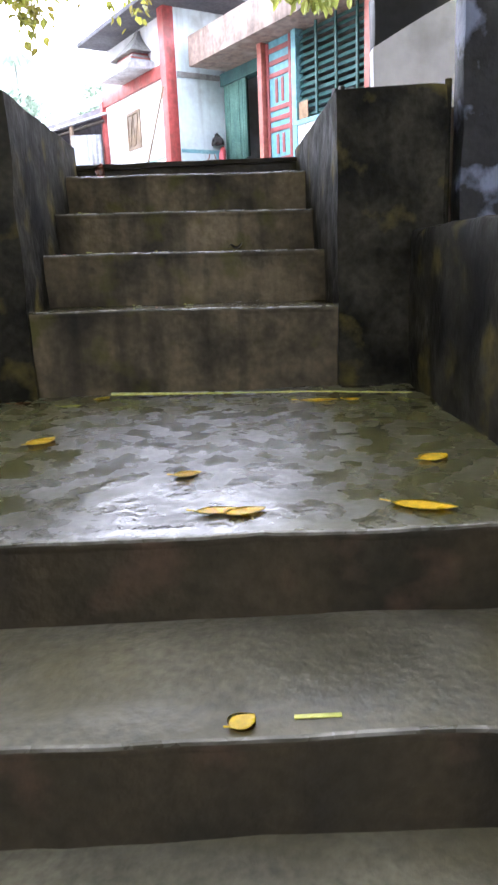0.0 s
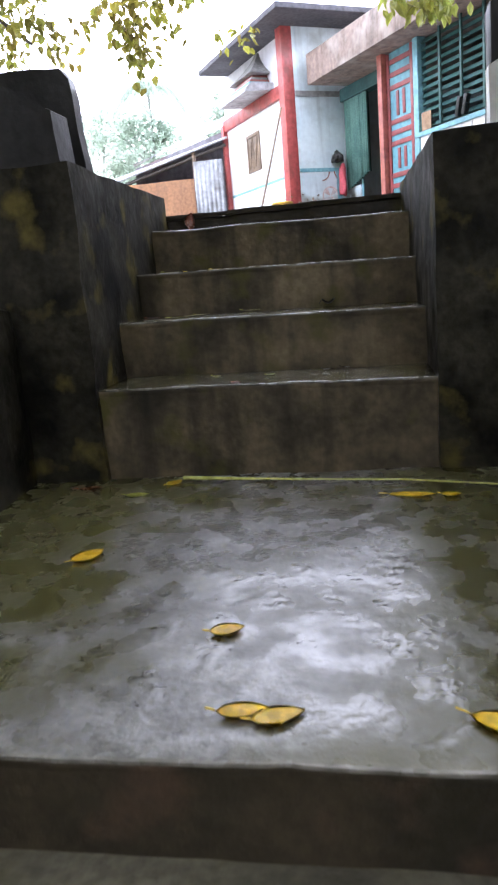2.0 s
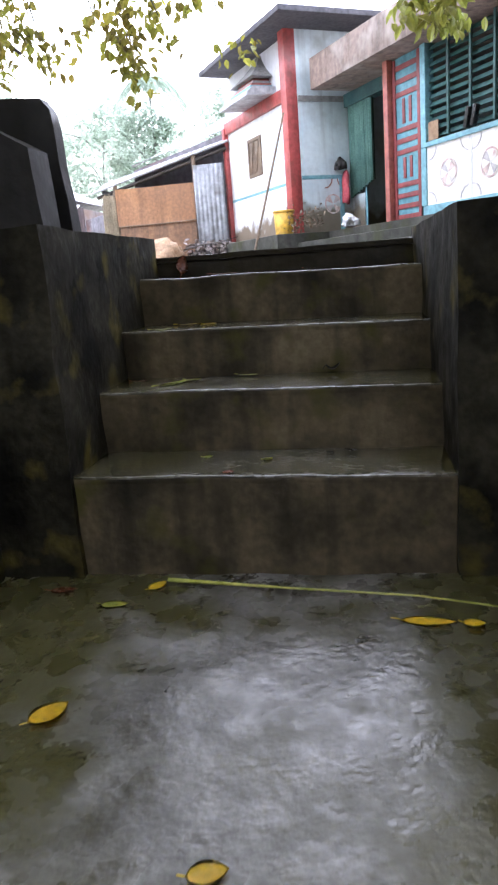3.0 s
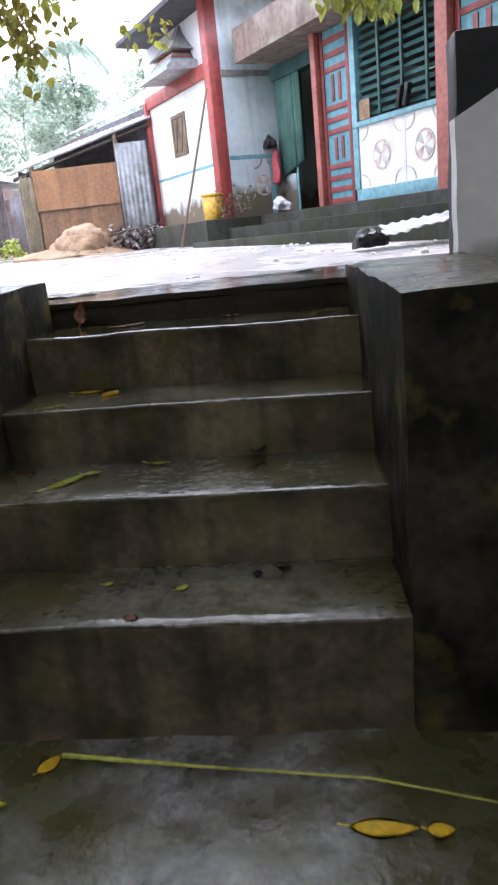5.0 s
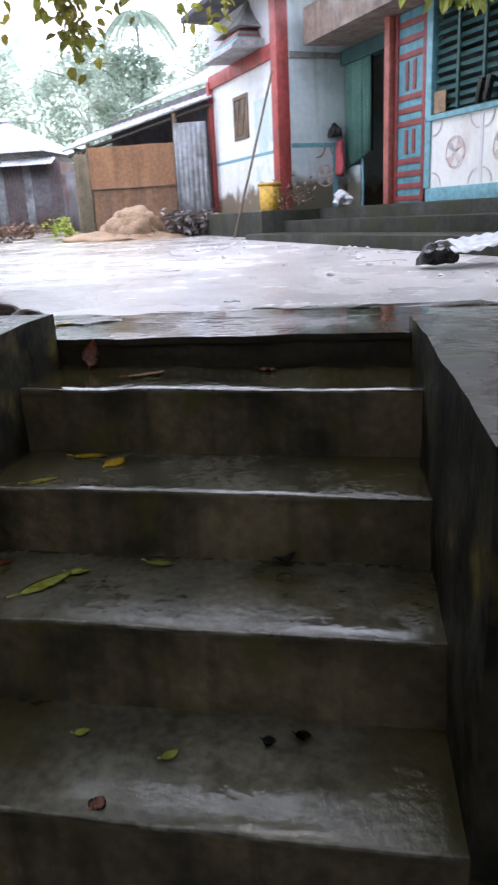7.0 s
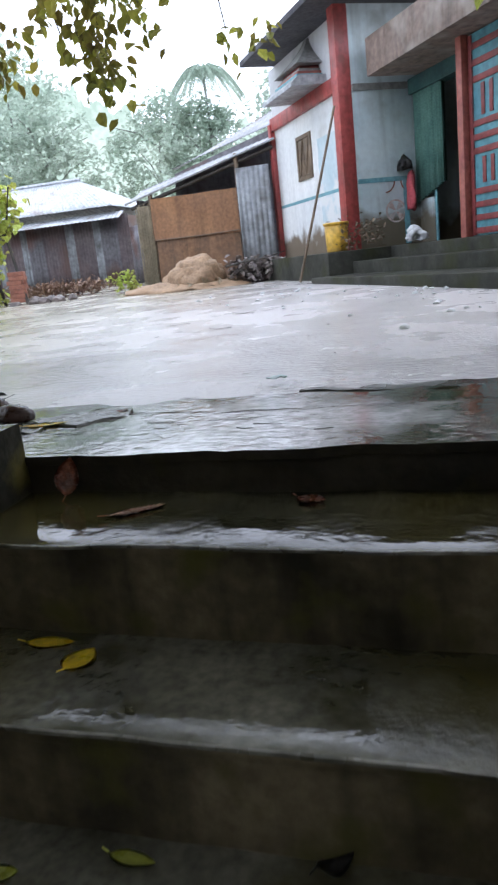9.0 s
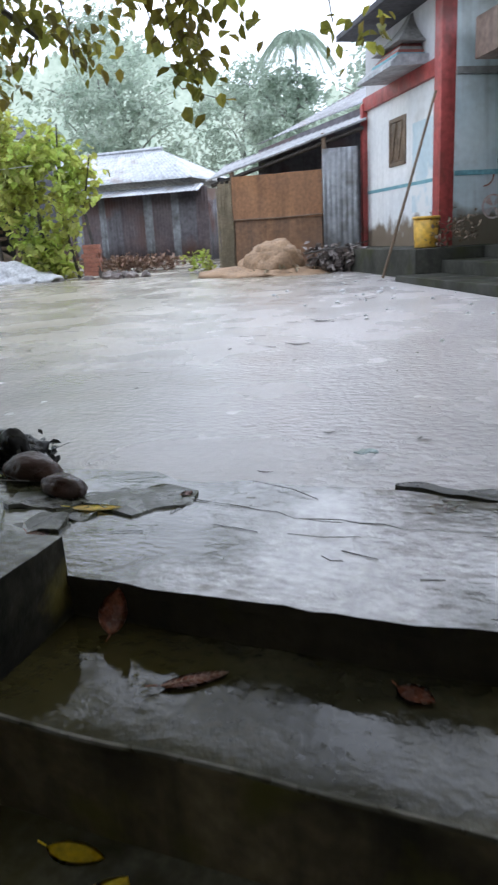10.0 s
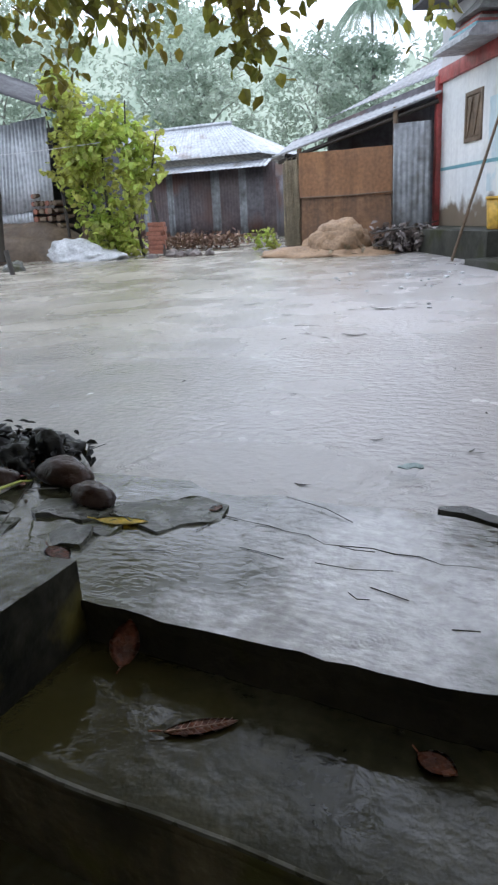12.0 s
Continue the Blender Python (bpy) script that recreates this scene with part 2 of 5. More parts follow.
M_hutdark = material("rust_brown_hut_sheet", (0.15, 0.12, 0.125), (0.1, 0.08, 0.085), 1.5, 14, (0.45, 0.65), 0.15, (0.12, 0.07, 0.06), (0.5, 0.65), 1.1, 0.3, metal=0.1)
M_rubbish = material("grey_wet_rubbish", (0.26, 0.22, 0.2), (0.1, 0.085, 0.078), 9, 40, (0.4, 0.6), 0.5, island=0.4)
M_rust = material("rusty_brown_sheet", (0.3, 0.15, 0.065), (0.22, 0.105, 0.045), 1.6, 22, (0.5, 0.7), 0.25, (0.12, 0.06, 0.03), (0.58, 0.72), 1.4, 0.3)
M_mat = material("split_bamboo_mat", (0.3, 0.25, 0.17), (0.18, 0.15, 0.1), 4, 40, (0.6, 0.8), 0.6)
M_wood = material("old_wood", (0.2, 0.14, 0.09), (0.12, 0.085, 0.055), 4, 35, (0.5, 0.7), 0.4)
# near-black colour that stands in for the shade of rooms behind openings
M_black = material("painted_room_darkness", (0.03, 0.035, 0.035), (0.02, 0.022, 0.022), 2, 20, (0.6, 0.8), 0.1)
M_yellow = material("yellow_plastic", (0.62, 0.38, 0.05), (0.55, 0.32, 0.04), 3, 20, (0.35, 0.5), 0.08, (0.4, 0.25, 0.08), (0.58, 0.7), 6)
M_bag = material("white_woven_plastic", (0.54, 0.55, 0.56), (0.4, 0.41, 0.42), 5, 30, (0.4, 0.6), 0.15)
M_redcloth = material("pink_red_cloth", (0.5, 0.09, 0.1), (0.4, 0.07, 0.09), 5, 40, (0.7, 0.9), 0.4)
M_brick = material("worn_brick", (0.3, 0.12, 0.075), (0.22, 0.085, 0.055), 6, 40, (0.5, 0.75), 0.6)
M_bark = material("wet_bark", (0.05, 0.04, 0.031), (0.027, 0.023, 0.019), 6, 40, (0.4, 0.65), 0.9)
# far bark with the paleness of rain haze mixed into its colour
M_farbark = material("haze_tinted_far_bark", (0.2, 0.21, 0.18), (0.15, 0.16, 0.14), 2, 20, (0.5, 0.7), 0.3)
M_leaf = material("near_tree_leaves", (0.16, 0.17, 0.03), (0.25, 0.21, 0.04), 3, 30, (0.25, 0.4), 0.1, island=0.45, translucent=0.6)
M_yleaf = material("pale_yellow_green_leaves", (0.3, 0.3, 0.06), (0.24, 0.27, 0.06), 3, 30, (0.3, 0.45), 0.1, island=0.3, translucent=0.45)
M_bush = material("bright_vine_leaves", (0.34, 0.43, 0.09), (0.52, 0.52, 0.14), 1.2, 30, (0.3, 0.45), 0.1, island=0.4, translucent=0.55)
# far leaves and fronds: grey-green lightened to paint in the rain haze
M_far = material("haze_tinted_far_leaves", (0.36, 0.44, 0.36), (0.43, 0.49, 0.41), 0.3, 8, (0.5, 0.7), 0.1, island=0.12, translucent=0.6, specular=0.05)
M_fall = material("fallen_yellow_leaf", (0.78, 0.56, 0.03), (0.62, 0.42, 0.03), 14, 60, (0.25, 0.4), 0.2, (0.4, 0.24, 0.04), (0.6, 0.72), 30)
M_fallgreen = material("fallen_green_yellow_leaf", (0.42, 0.42, 0.08), (0.3, 0.33, 0.06), 14, 60, (0.25, 0.4), 0.2)
M_fallbrown = material("fallen_red_brown_leaf", (0.27, 0.1, 0.06), (0.13, 0.05, 0.032), 40, 120, (0.15, 0.35), 0.6, grain=0.4)
M_vein = material("pale_leaf_vein", (0.42, 0.26, 0.2), (0.34, 0.2, 0.15), 20, 60, (0.3, 0.5), 0.1)
M_husk = material("wet_coconut_husk", (0.055, 0.026, 0.018), (0.02, 0.011, 0.009), 10, 40, (0.18, 0.5), 0.8, specular=0.3)
M_rubble = material("broken_cement", (0.12, 0.12, 0.11), (0.05, 0.05, 0.038), 9, 45, (0.12, 0.4), 0.7, (0.04, 0.042, 0.014), (0.46, 0.6), 8.0, grain=0.4)
M_debris = material("black_wet_debris", (0.018, 0.016, 0.015), (0.007, 0.007, 0.007), 6, 35, (0.2, 0.5), 0.9, specular=0.3)
M_straw = material("dry_weeds", (0.27, 0.17, 0.115), (0.19, 0.12, 0.085), 4, 30, (0.6, 0.8), 0.2, island=0.3)


# ---- mesh helpers ----
def box(bm, x0, x1, y0, y1, z0, z1, bevel=0.0):
    got = bmesh.ops.create_cube(bm, size=1, matrix=Matrix.LocRotScale(((x0 + x1) / 2, (y0 + y1) / 2, (z0 + z1) / 2), None, (x1 - x0, y1 - y0, z1 - z0)))
    if bevel:
        edges = list({e for v in got["verts"] for e in v.link_edges})
        bmesh.ops.bevel(bm, geom=edges, offset=bevel, segments=2, affect="EDGES", profile=0.6)
    return bm


def prism(bm, outline, lo, hi, axis="y"):
    """A closed outline of 2D points drawn out along an axis."""
    def put(p, h):
        return {"x": (h, p[0], p[1]), "y": (p[0], h, p[1]), "z": (p[0], p[1], h)}[axis]
    a = [bm.verts.new(put(p, lo)) for p in outline]
    c = [bm.verts.new(put(p, hi)) for p in outline]
    n = len(a)
    bm.faces.new(a)
    bm.faces.new(c[::-1])
    for i in range(n):
        bm.faces.new((a[i], a[(i + 1) % n], c[(i + 1) % n], c[i]))
    bmesh.ops.recalc_face_normals(bm, faces=bm.faces[:])
    return bm


def roughen(bm, cell=0.06, amount=0.006, scale=6.0):
    """Cut long edges down to the cell size and push the skin about, as hand-laid cement is."""
    for _ in range(6):
        long = [e for e in bm.edges if e.calc_length() > cell * 1.6]
        if not long or len(bm.verts) > 14000:
            break
        bmesh.ops.subdivide_edges(bm, edges=long, cuts=1, use_grid_fill=True)
    for v in bm.verts:
        v.co += amount * noise.noise_vector(v.co * scale) + 0.4 * amount * noise.noise_vector(v.co * scale * 4)
    return bm


def tube(bm, points, radii, sides=8):
    rings = []
    pts = [Vector(p) for p in points]
    for i, p in enumerate(pts):
        d = (pts[min(i + 1, len(pts) - 1)] - pts[max(i - 1, 0)]).normalized()
        q = d.to_track_quat("Z", "Y")
        r = radii[i] if hasattr(radii, "__len__") else radii
        rings.append([bm.verts.new(p + q @ Vector((r * math.cos(k * math.tau / sides), r * math.sin(k * math.tau / sides), 0))) for k in range(sides)])
    for a, c in zip(rings, rings[1:]):
        for k in range(sides):
            bm.faces.new((a[k], a[(k + 1) % sides], c[(k + 1) % sides], c[k]))
    bm.faces.new(rings[0][::-1])
    bm.faces.new(rings[-1])
    return bm


def lathe(bm, profile, sides=20):
    rings = [[bm.verts.new((r * math.cos(k * math.tau / sides), r * math.sin(k * math.tau / sides), z)) for k in range(sides)] for r, z in profile]
    for a, c in zip(rings, rings[1:]):
        for k in range(sides):
            bm.faces.new((a[k], a[(k + 1) % sides], c[(k + 1) % sides], c[k]))
    return bm


def part(name, bm, mat, parent=None, label="", smooth=False):
    me = bpy.data.meshes.new(name)
    bm.to_mesh(me)
    bm.free()
    me.materials.append(mat)
    me.shade_smooth()
    if not smooth:
        me.set_sharp_from_angle(angle=radians(48))
    ob = new(name, me)
    if parent is not None:
        ob.parent = parent
    if label:
        tagged(ob, label)
    return ob


def second_face(ob, mat, axis, sign):
    """Give the faces that look along one axis another finish."""
    ob.data.materials.append(mat)
    for face in ob.data.polygons:
        if face.normal[axis] * sign > 0.7:
            face.material_index = 1
    return ob


def group_of(name, m, label, category, group="", kind=""):
    e = new(name)
    e.matrix_world = m
    return tagged(e, label, category, group, kind)


def setting(name, bm, mat, label, category="", smooth=False):
    return tagged(part(name, bm, mat, None, "", smooth), label, category or name.split("_")[0], kind="structure")


B = bmesh.new


def foliage(name, centres, per, spread, size, mat, parent, seed, droop=0.3, label="", wide=1.0):
    """A crown: folded leaf blades scattered round clump centres, joined into one mesh."""
    rng = np.random.default_rng(seed)
    c = np.repeat(np.array(centres, float), per, axis=0)
    n = len(c)
    c += rng.normal(0, 1, (n, 3)) * np.array(spread)
    az, tilt = rng.uniform(0, math.tau, n), rng.normal(-droop, 0.5, n)
    d = np.stack([np.cos(az) * np.cos(tilt), np.sin(az) * np.cos(tilt), np.sin(tilt)], 1)
    side = np.cross(d, np.array([0, 0, 1.0]) + rng.normal(0, 0.35, (n, 3)))
    side /= np.linalg.norm(side, axis=1)[:, None]
    up = np.cross(side, d)
    L = size * rng.uniform(0.6, 1.25, n)[:, None]
    W = L * rng.uniform(0.22, 0.32, n)[:, None] * wide
    v = np.stack([c, c + d * L * 0.35 + side * W + up * W * 0.3, c + d * L * 0.72 + side * W * 0.75 + up * W * 0.2, c + d * L - up * L * 0.1,
                  c + d * L * 0.72 - side * W * 0.75 + up * W * 0.2, c + d * L * 0.35 - side * W + up * W * 0.3], 1).reshape(-1, 3)
    idx = np.arange(n)[:, None] * 6
    f = np.concatenate([idx + np.array([0, 1, 2, 3]), idx + np.array([0, 3, 4, 5])], 0)
    me = bpy.data.meshes.new(name)
    me.from_pydata(v.tolist(), [], f.tolist())
    me.materials.append(mat)
    ob = new(name, me)
    ob.parent = parent
    if label:
        tagged(ob, label)
    return ob


def sheet(bm, width, length, m, pitch=0.076, amp=0.012, sag=0.0):
    """Corrugated sheet, ribs along local y, width along local x, with a real thickness."""
    n = max(6, int(width / pitch * 6))
    rows = max(2, int(length / 0.4))
    top, low = [], []
    for j in range(rows + 1):
        y = length * j / rows
        a, c = [], []
        for i in range(n + 1):
            x = width * i / n
            z = amp * math.sin(math.tau * x / pitch) + sag * noise.noise((x * 1.3, y * 1.3, width))
            a.append(bm.verts.new(m @ Vector((x, y, z + 0.002))))
            c.append(bm.verts.new(m @ Vector((x, y, z - 0.002))))
        top.append(a)
        low.append(c)
    for j in range(rows):
        for i in range(n):
            bm.faces.new((top[j][i], top[j][i + 1], top[j + 1][i + 1], top[j + 1][i]))
            bm.faces.new((low[j][i], low[j + 1][i], low[j + 1][i + 1], low[j][i + 1]))
    for i in range(n):
        bm.faces.new((top[0][i], low[0][i], low[0][i + 1], top[0][i + 1]))
        bm.faces.new((top[rows][i], top[rows][i + 1], low[rows][i + 1], low[rows][i]))
    return bm


def lump(bm, centre, radius, squash, seed, rough=0.25, sub=3):
    got = bmesh.ops.create_icosphere(bm, subdivisions=sub, radius=1)
    for v in got["verts"]:
        k = 1 + rough * noise.noise(v.co * 1.3 + Vector((seed * 7.1, 0, 0))) + rough * 0.5 * noise.noise(v.co * 3.5 + Vector((0, seed * 3.3, 0)))
        v.co = Vector(centre) + Vector((v.co.x * radius[0], v.co.y * radius[1], max(v.co.z, -0.3) * radius[2] * squash)) * k
    return bm


# ---- ground ----
def ground_height(x, y):
    z = 0.862 + 0.018 * max(0.0, min(y, 40) - 7)
    z += 0.008 * noise.noise((x * 0.4, y * 0.4, 3.0)) * min(1, max(0, y - 5.9)) + 0.0016 * noise.noise((x * 2.2, y * 2.2, 0)) * min(1, max(0, y - 5.9))
    return z


def ground():
    """One sheet from the head of the stairs out to the horizon."""
    xs = np.unique(np.concatenate([np.linspace(-400, -30, 8), np.linspace(-30, -8, 45), np.linspace(-8, 6, 141), np.linspace(6, 30, 25), np.linspace(30, 400, 8)]))
    ys = np.unique(np.concatenate([np.linspace(5.6, 14, 110), np.linspace(14, 30, 60), np.linspace(30, 400, 12)]))
    v = [(x, y, ground_height(x, y) - 0.02) for y in ys for x in xs]
    n = len(xs)
    f = [(j * n + i, j * n + i + 1, (j + 1) * n + i + 1, (j + 1) * n + i) for j in range(len(ys) - 1) for i in range(n - 1)]
    me = bpy.data.meshes.new("ground")
    me.from_pydata(v, [], f)
    me.materials.append(M_yard)
    me.shade_smooth()
    tagged(new("ground", me), "rain-soaked sandy courtyard ground with a sheet of water", "ground", kind="structure")


ground()

# ---- stairs ----
SX0, SX1 = -0.452, 0.53
STEPS = [(4.17, 0.0, 0.274), (4.44, 0.274, 0.457), (4.724, 0.457, 0.613), (4.982, 0.613, 0.779)]


def block(x0, x1, y0, y1, z0, z1, bevel=0.012, cell=0.05, amount=0.005):
    return roughen(box(B(), x0, x1, y0, y1, z0, z1, bevel), cell, amount)


def worn_edge(ob):
    """A paler finish on the rounded front edge of a tread."""
    ob.data.materials.append(M_nosing)
    for face in ob.data.polygons:
        if face.normal.y < -0.18 and face.normal.z > 0.18:
            face.material_index = len(ob.data.materials) - 1


stairs = group_of("upper_stairs", pose(0, 0, 0, 0, 0.85, 0), "wet mossy cement flight of steps up to the courtyard", "stairs", kind="structure")
for i, (y, z0, z1) in enumerate(STEPS):
    back = STEPS[i + 1][0] if i < 3 else 5.25
    part("riser", block(SX0 - 0.03, SX1 + 0.03, y + 0.001, back + 0.02, -0.1, z1 - 0.011, 0.0), M_riser, stairs)
    nosed = part("tread", block(SX0 - 0.03, SX1 + 0.03, y, back + 0.012, z1 - 0.022, z1, 0.006, 0.035, 0.004), M_tread if i == 3 else M_midtread, stairs, "wet tread with worn pale nosing")
    second_face(nosed, M_riser, 1, -1)
    worn_edge(nosed)
slab = setting("landing", block(-0.9, 1.0, 2.872, 4.24, -0.02, 0.0, 0.006, 0.03, 0.006), M_landing, "wet cement landing with puddles and moss", "landing")
second_face(slab, M_lowriser, 1, -1)
worn_edge(slab)
lower = group_of("lower_stairs", pose(0, 0, 0), "wide wet cement steps below the landing", "stairs", kind="structure")
for k in range(6):
    y, z = 2.872 - 0.3 * k, -0.145 * k
    part("riser", block(-1.5, 1.6, y + 0.001, y + 0.315, z - 0.165, z - 0.01, 0.0), M_lowriser, lower)
    if k:
        nosed = part("tread", block(-1.5, 1.6, y, y + 0.31, z - 0.02, z, 0.006, 0.05, 0.004), M_lowtread, lower, "wet grey tread")
        second_face(nosed, M_lowriser, 1, -1)
        worn_edge(nosed)
setting("ground_below", box(B(), -30, 30, -30, 1.39, -1.4, -0.876), M_soil, "wet soil below the steps", "ground")
setting("ground_fill_left", box(B(), -30, -1.45, 0.98, 5.7, -1.4, 0.4), M_soil, "earth bank beside the stairs", "ground")
setting("ground_fill_right", box(B(), 1.55, 30, 0.98, 5.7, -1.4, 0.4), M_soil, "earth bank beside the stairs", "ground")

# ---- flanking walls ----
left_pier = setting("wall_left_pier", roughen(prism(B(), [(-1.5, 4.15), (-0.437, 4.15), (-0.464, 5.259), (-1.6, 5.259)], -0.1, 0.936, "z"), 0.05, 0.009), M_wall, "mould-streaked mossy cement side wall of the stairs", "wall")
setting("wall_left_ledge", block(-1.6, -0.665, 1.6, 4.145, -0.9, 0.55, 0.02, 0.06, 0.012), M_wall, "low mossy retaining wall", "wall")
right_pier = setting("wall_right_pier", roughen(prism(B(), [(0.562, 4.158), (0.896, 4.152), (0.896, 5.31), (0.532, 5.31)], -0.1, 0.905, "z"), 0.05, 0.007), M_wall, "mould-black cement pier beside the stairs", "wall")
second_face(left_pier, M_coping, 2, 1)
second_face(right_pier, M_coping, 2, 1)
setting("wall_right_ledge", block(0.79, 1.7, 1.6, 4.145, -0.9, 0.49, 0.02, 0.06, 0.012), M_wall, "low mossy retaining wall", "wall")
setting("wall_right_tall", block(0.945, 1.7, 4.16, 4.26, 0.4, 1.9, 0.012, 0.07, 0.008), M_flake, "tall mould-black wall with flaking pale paint", "wall")
setting("wall_left_tall", roughen(prism(B(), [(-1.7, 0.9), (-0.745, 0.9), (-0.79, 1.43), (-0.82, 1.475), (-1.7, 1.5)], 5.15, 5.23, "y"), 0.05, 0.008), M_dark, "tall black mouldy wall end", "wall")
setting("wall_left_sloped", roughen(prism(B(), [(-1.7, 0.9), (-0.755, 0.9), (-0.78, 1.26), (-1.06, 1.42), (-1.7, 1.7)], 4.9, 5.055, "y"), 0.06, 0.006), M_dark, "black mouldy parapet with a sloping top", "wall")

setting("ground_fill_behind", box(B(), 0.89, 1.56, 4.255, 5.266, -0.2, 0.86), M_soil, "earth fill behind the pier", "ground")

# ---- apron at the stair head ----
setting("kerb", block(-1.6, 2.25, 5.262, 5.6, 0.7, 0.845, 0.01, 0.04, 0.007), M_kerb, "black mossy cement kerb at the stair head", "kerb")
edge = [(-0.98 + 0.08 * k, 5.8 + 0.06 * noise.noise((k * 0.37, 2.0, 0)) + 0.03 * noise.noise((k * 1.3, 7.0, 0))) for k in range(41)]
front = [(-0.98 + 0.04 * k, 5.252 + 0.012 * noise.noise((k * 0.31, 5.0, 0)) + 0.008 * noise.noise((k * 1.1, 9.0, 0))) for k in range(81)]
apron = setting("apron", roughen(prism(B(), front + edge[::-1], 0.8455, 0.8645, "z"), 0.05, 0.004), M_apron, "cracked wet cement apron at the stair head", "apron")
second_face(apron, M_kerb, 1, -1)

ridge = [(0.02 + 0.05 * k, 5.84 - 0.08 * min(1, k / 7) + 0.02 * noise.noise((k * 0.4, 1.0, 3.0))) for k in range(32)] + [(0.02 + 0.05 * k, 5.85 + 0.03 * noise.noise((k * 0.5, 8.0, 3.0))) for k in range(31, -1, -1)]
setting("apron_edge", roughen(prism(B(), ridge, 0.84, 0.866, "z"), 0.025, 0.007, 18), M_coping, "mossy raised edge of the cement apron", "apron")
q = random.Random(5)
crack = [(-0.42 + 0.045 * k, 5.655 - 0.055 * math.sin(k * 0.16) + q.uniform(-0.012, 0.012) + (0.0 if k < 14 else -0.006 * (k - 14)), 0.866) for k in range(30)]
setting("apron_crack", tube(B(), crack, [0.0003 + 0.0009 * q.random() ** 2 for _ in crack], 5), M_kerb, "dark crack across the wet cement apron", "crack")
q = random.Random(14)
for k in range(3):
    pts = [(-0.5 + 0.07 * j + 0.36 * k, 5.46 + 0.07 * k + 0.02 * q.uniform(-1, 1), 0.866) for j in range(4)]
    tagged(part("straw", tube(B(), pts[:2 + k % 2], 0.0006, 5), M_debris), "thin dark straw lying on wet cement", "straw", "straws")

# ---- main house ----
HOUSE = pose(-2.0, 15.9, 0, 0, 0, -58.06)
house = group_of("house", HOUSE, "white limewashed house with red pillars and teal doors", "house")


def hpart(name, x0, x1, n0, n1, z0, z1, mat, label="", bevel=0.01, parent=None):
    return part(name, box(B(), x0, x1, -n1, -n0, z0, z1, bevel), mat, parent or house, label)


hpart("plinth", 2.1, 4.1, -4.0, 1.1, 0.7, 1.23, M_plinth, "damp dark cement plinth", 0.02)
hpart("plinth", 0.9, 2.095, -4.0, 0.75, 0.7, 1.229, M_plinth, "damp dark cement plinth", 0.02)
hpart("porch_floor", 4.105, 8.5, -4.0, 0.35, 0.7, 1.231, M_plinth, "damp cement porch floor", 0.02)
hpart("step", 4.105, 8.9, 0.355, 0.82, 0.7, 1.11, M_plinth, "", 0.015)
hpart("step", 4.105, 9.2, 0.825, 1.32, 0.7, 0.985, M_plinth, "", 0.015)
# left room, with its window opening
for a, c, z0, z1 in ((1.05, 1.86, 1.23, 3.0), (2.36, 3.44, 1.23, 3.0), (1.86, 2.36, 1.23, 2.2), (1.86, 2.36, 2.76, 3.0)):
    hpart("wall", a, c, 0.3, 0.45, z0, z1, M_white, "white limewashed front wall, brown with mud at its foot", 0.0)
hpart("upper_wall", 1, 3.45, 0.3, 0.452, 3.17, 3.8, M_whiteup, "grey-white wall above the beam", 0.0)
hpart("side_wall", 3.44, 3.6, -2.85, 0.45, 1.23, 3.8, M_porchwall, "faded blue-white side wall of the porch", 0.0)
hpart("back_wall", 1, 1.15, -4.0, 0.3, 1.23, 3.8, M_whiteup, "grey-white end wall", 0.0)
hpart("beam", 1, 3.45, 0.3, 0.5, 3.0, 3.17, M_red, "red painted beam")
hpart("pillar", 3.44, 3.61, 0.45, 0.615, 1.23, 3.8, M_red, "red painted square pillar", 0.012)
hpart("pillar", 0.95, 1.05, 0.4, 0.52, 1.23, 3.1, M_red, "slim red painted pillar", 0.01)
hpart("roof", 1.25, 4.2, -4.2, 0.95, 3.8, 3.87, M_roofdark, "thin dark roof with deep eaves", 0.01)
# porch
hpart("slab", 3.79, 8.6, -4.0, 0.35, 3.02, 3.4, M_brownband, "stained cement porch slab with a brown edge", 0.015)
hpart("door_wall", 4.9, 5.04, -0.4, -0.25, 1.23, 3.02, M_teal, "", 0.0)
hpart("lintel", 3.605, 4.9, -0.4, -0.25, 2.86, 3.02, M_teal, "teal painted lintel", 0.0)
# the unlit room's shade is painted into the colour of these walls
hpart("inner_wall", 1.15, 8.5, -3.0, -2.85, 1.23, 3.02, M_black, "inner room wall with the room's darkness painted on", 0.0)
hpart("inner_wall", 8.4, 8.5, -2.85, -0.15, 1.23, 3.02, M_black, "inner room wall with the room's darkness painted on", 0.0)
hpart("pillar", 5.05, 5.14, 0.0, 0.08, 1.23, 3.02, M_salmon, "slim faded red post", 0.008)
hpart("pillar", 7.05, 7.2, -0.02, 0.1, 1.23, 3.02, M_salmon, "slim faded red post", 0.008)
hpart("half_wall", 5.77, 7.05, -0.15, 0.0, 1.36, 1.97, M_halfwall, "white half wall with painted wheel flowers", 0.0)
hpart("skirting", 5.7, 7.05, -0.15, 0.012, 1.232, 1.36, M_blue, "light blue skirting", 0.004)
hpart("sill", 5.7, 7.05, -0.17, 0.03, 1.97, 2.02, M_blue, "light blue sill", 0.006)
hpart("frame", 5.68, 5.77, -0.1, 0.02, 1.362, 3.02, M_blue, "light blue window frame", 0.006)

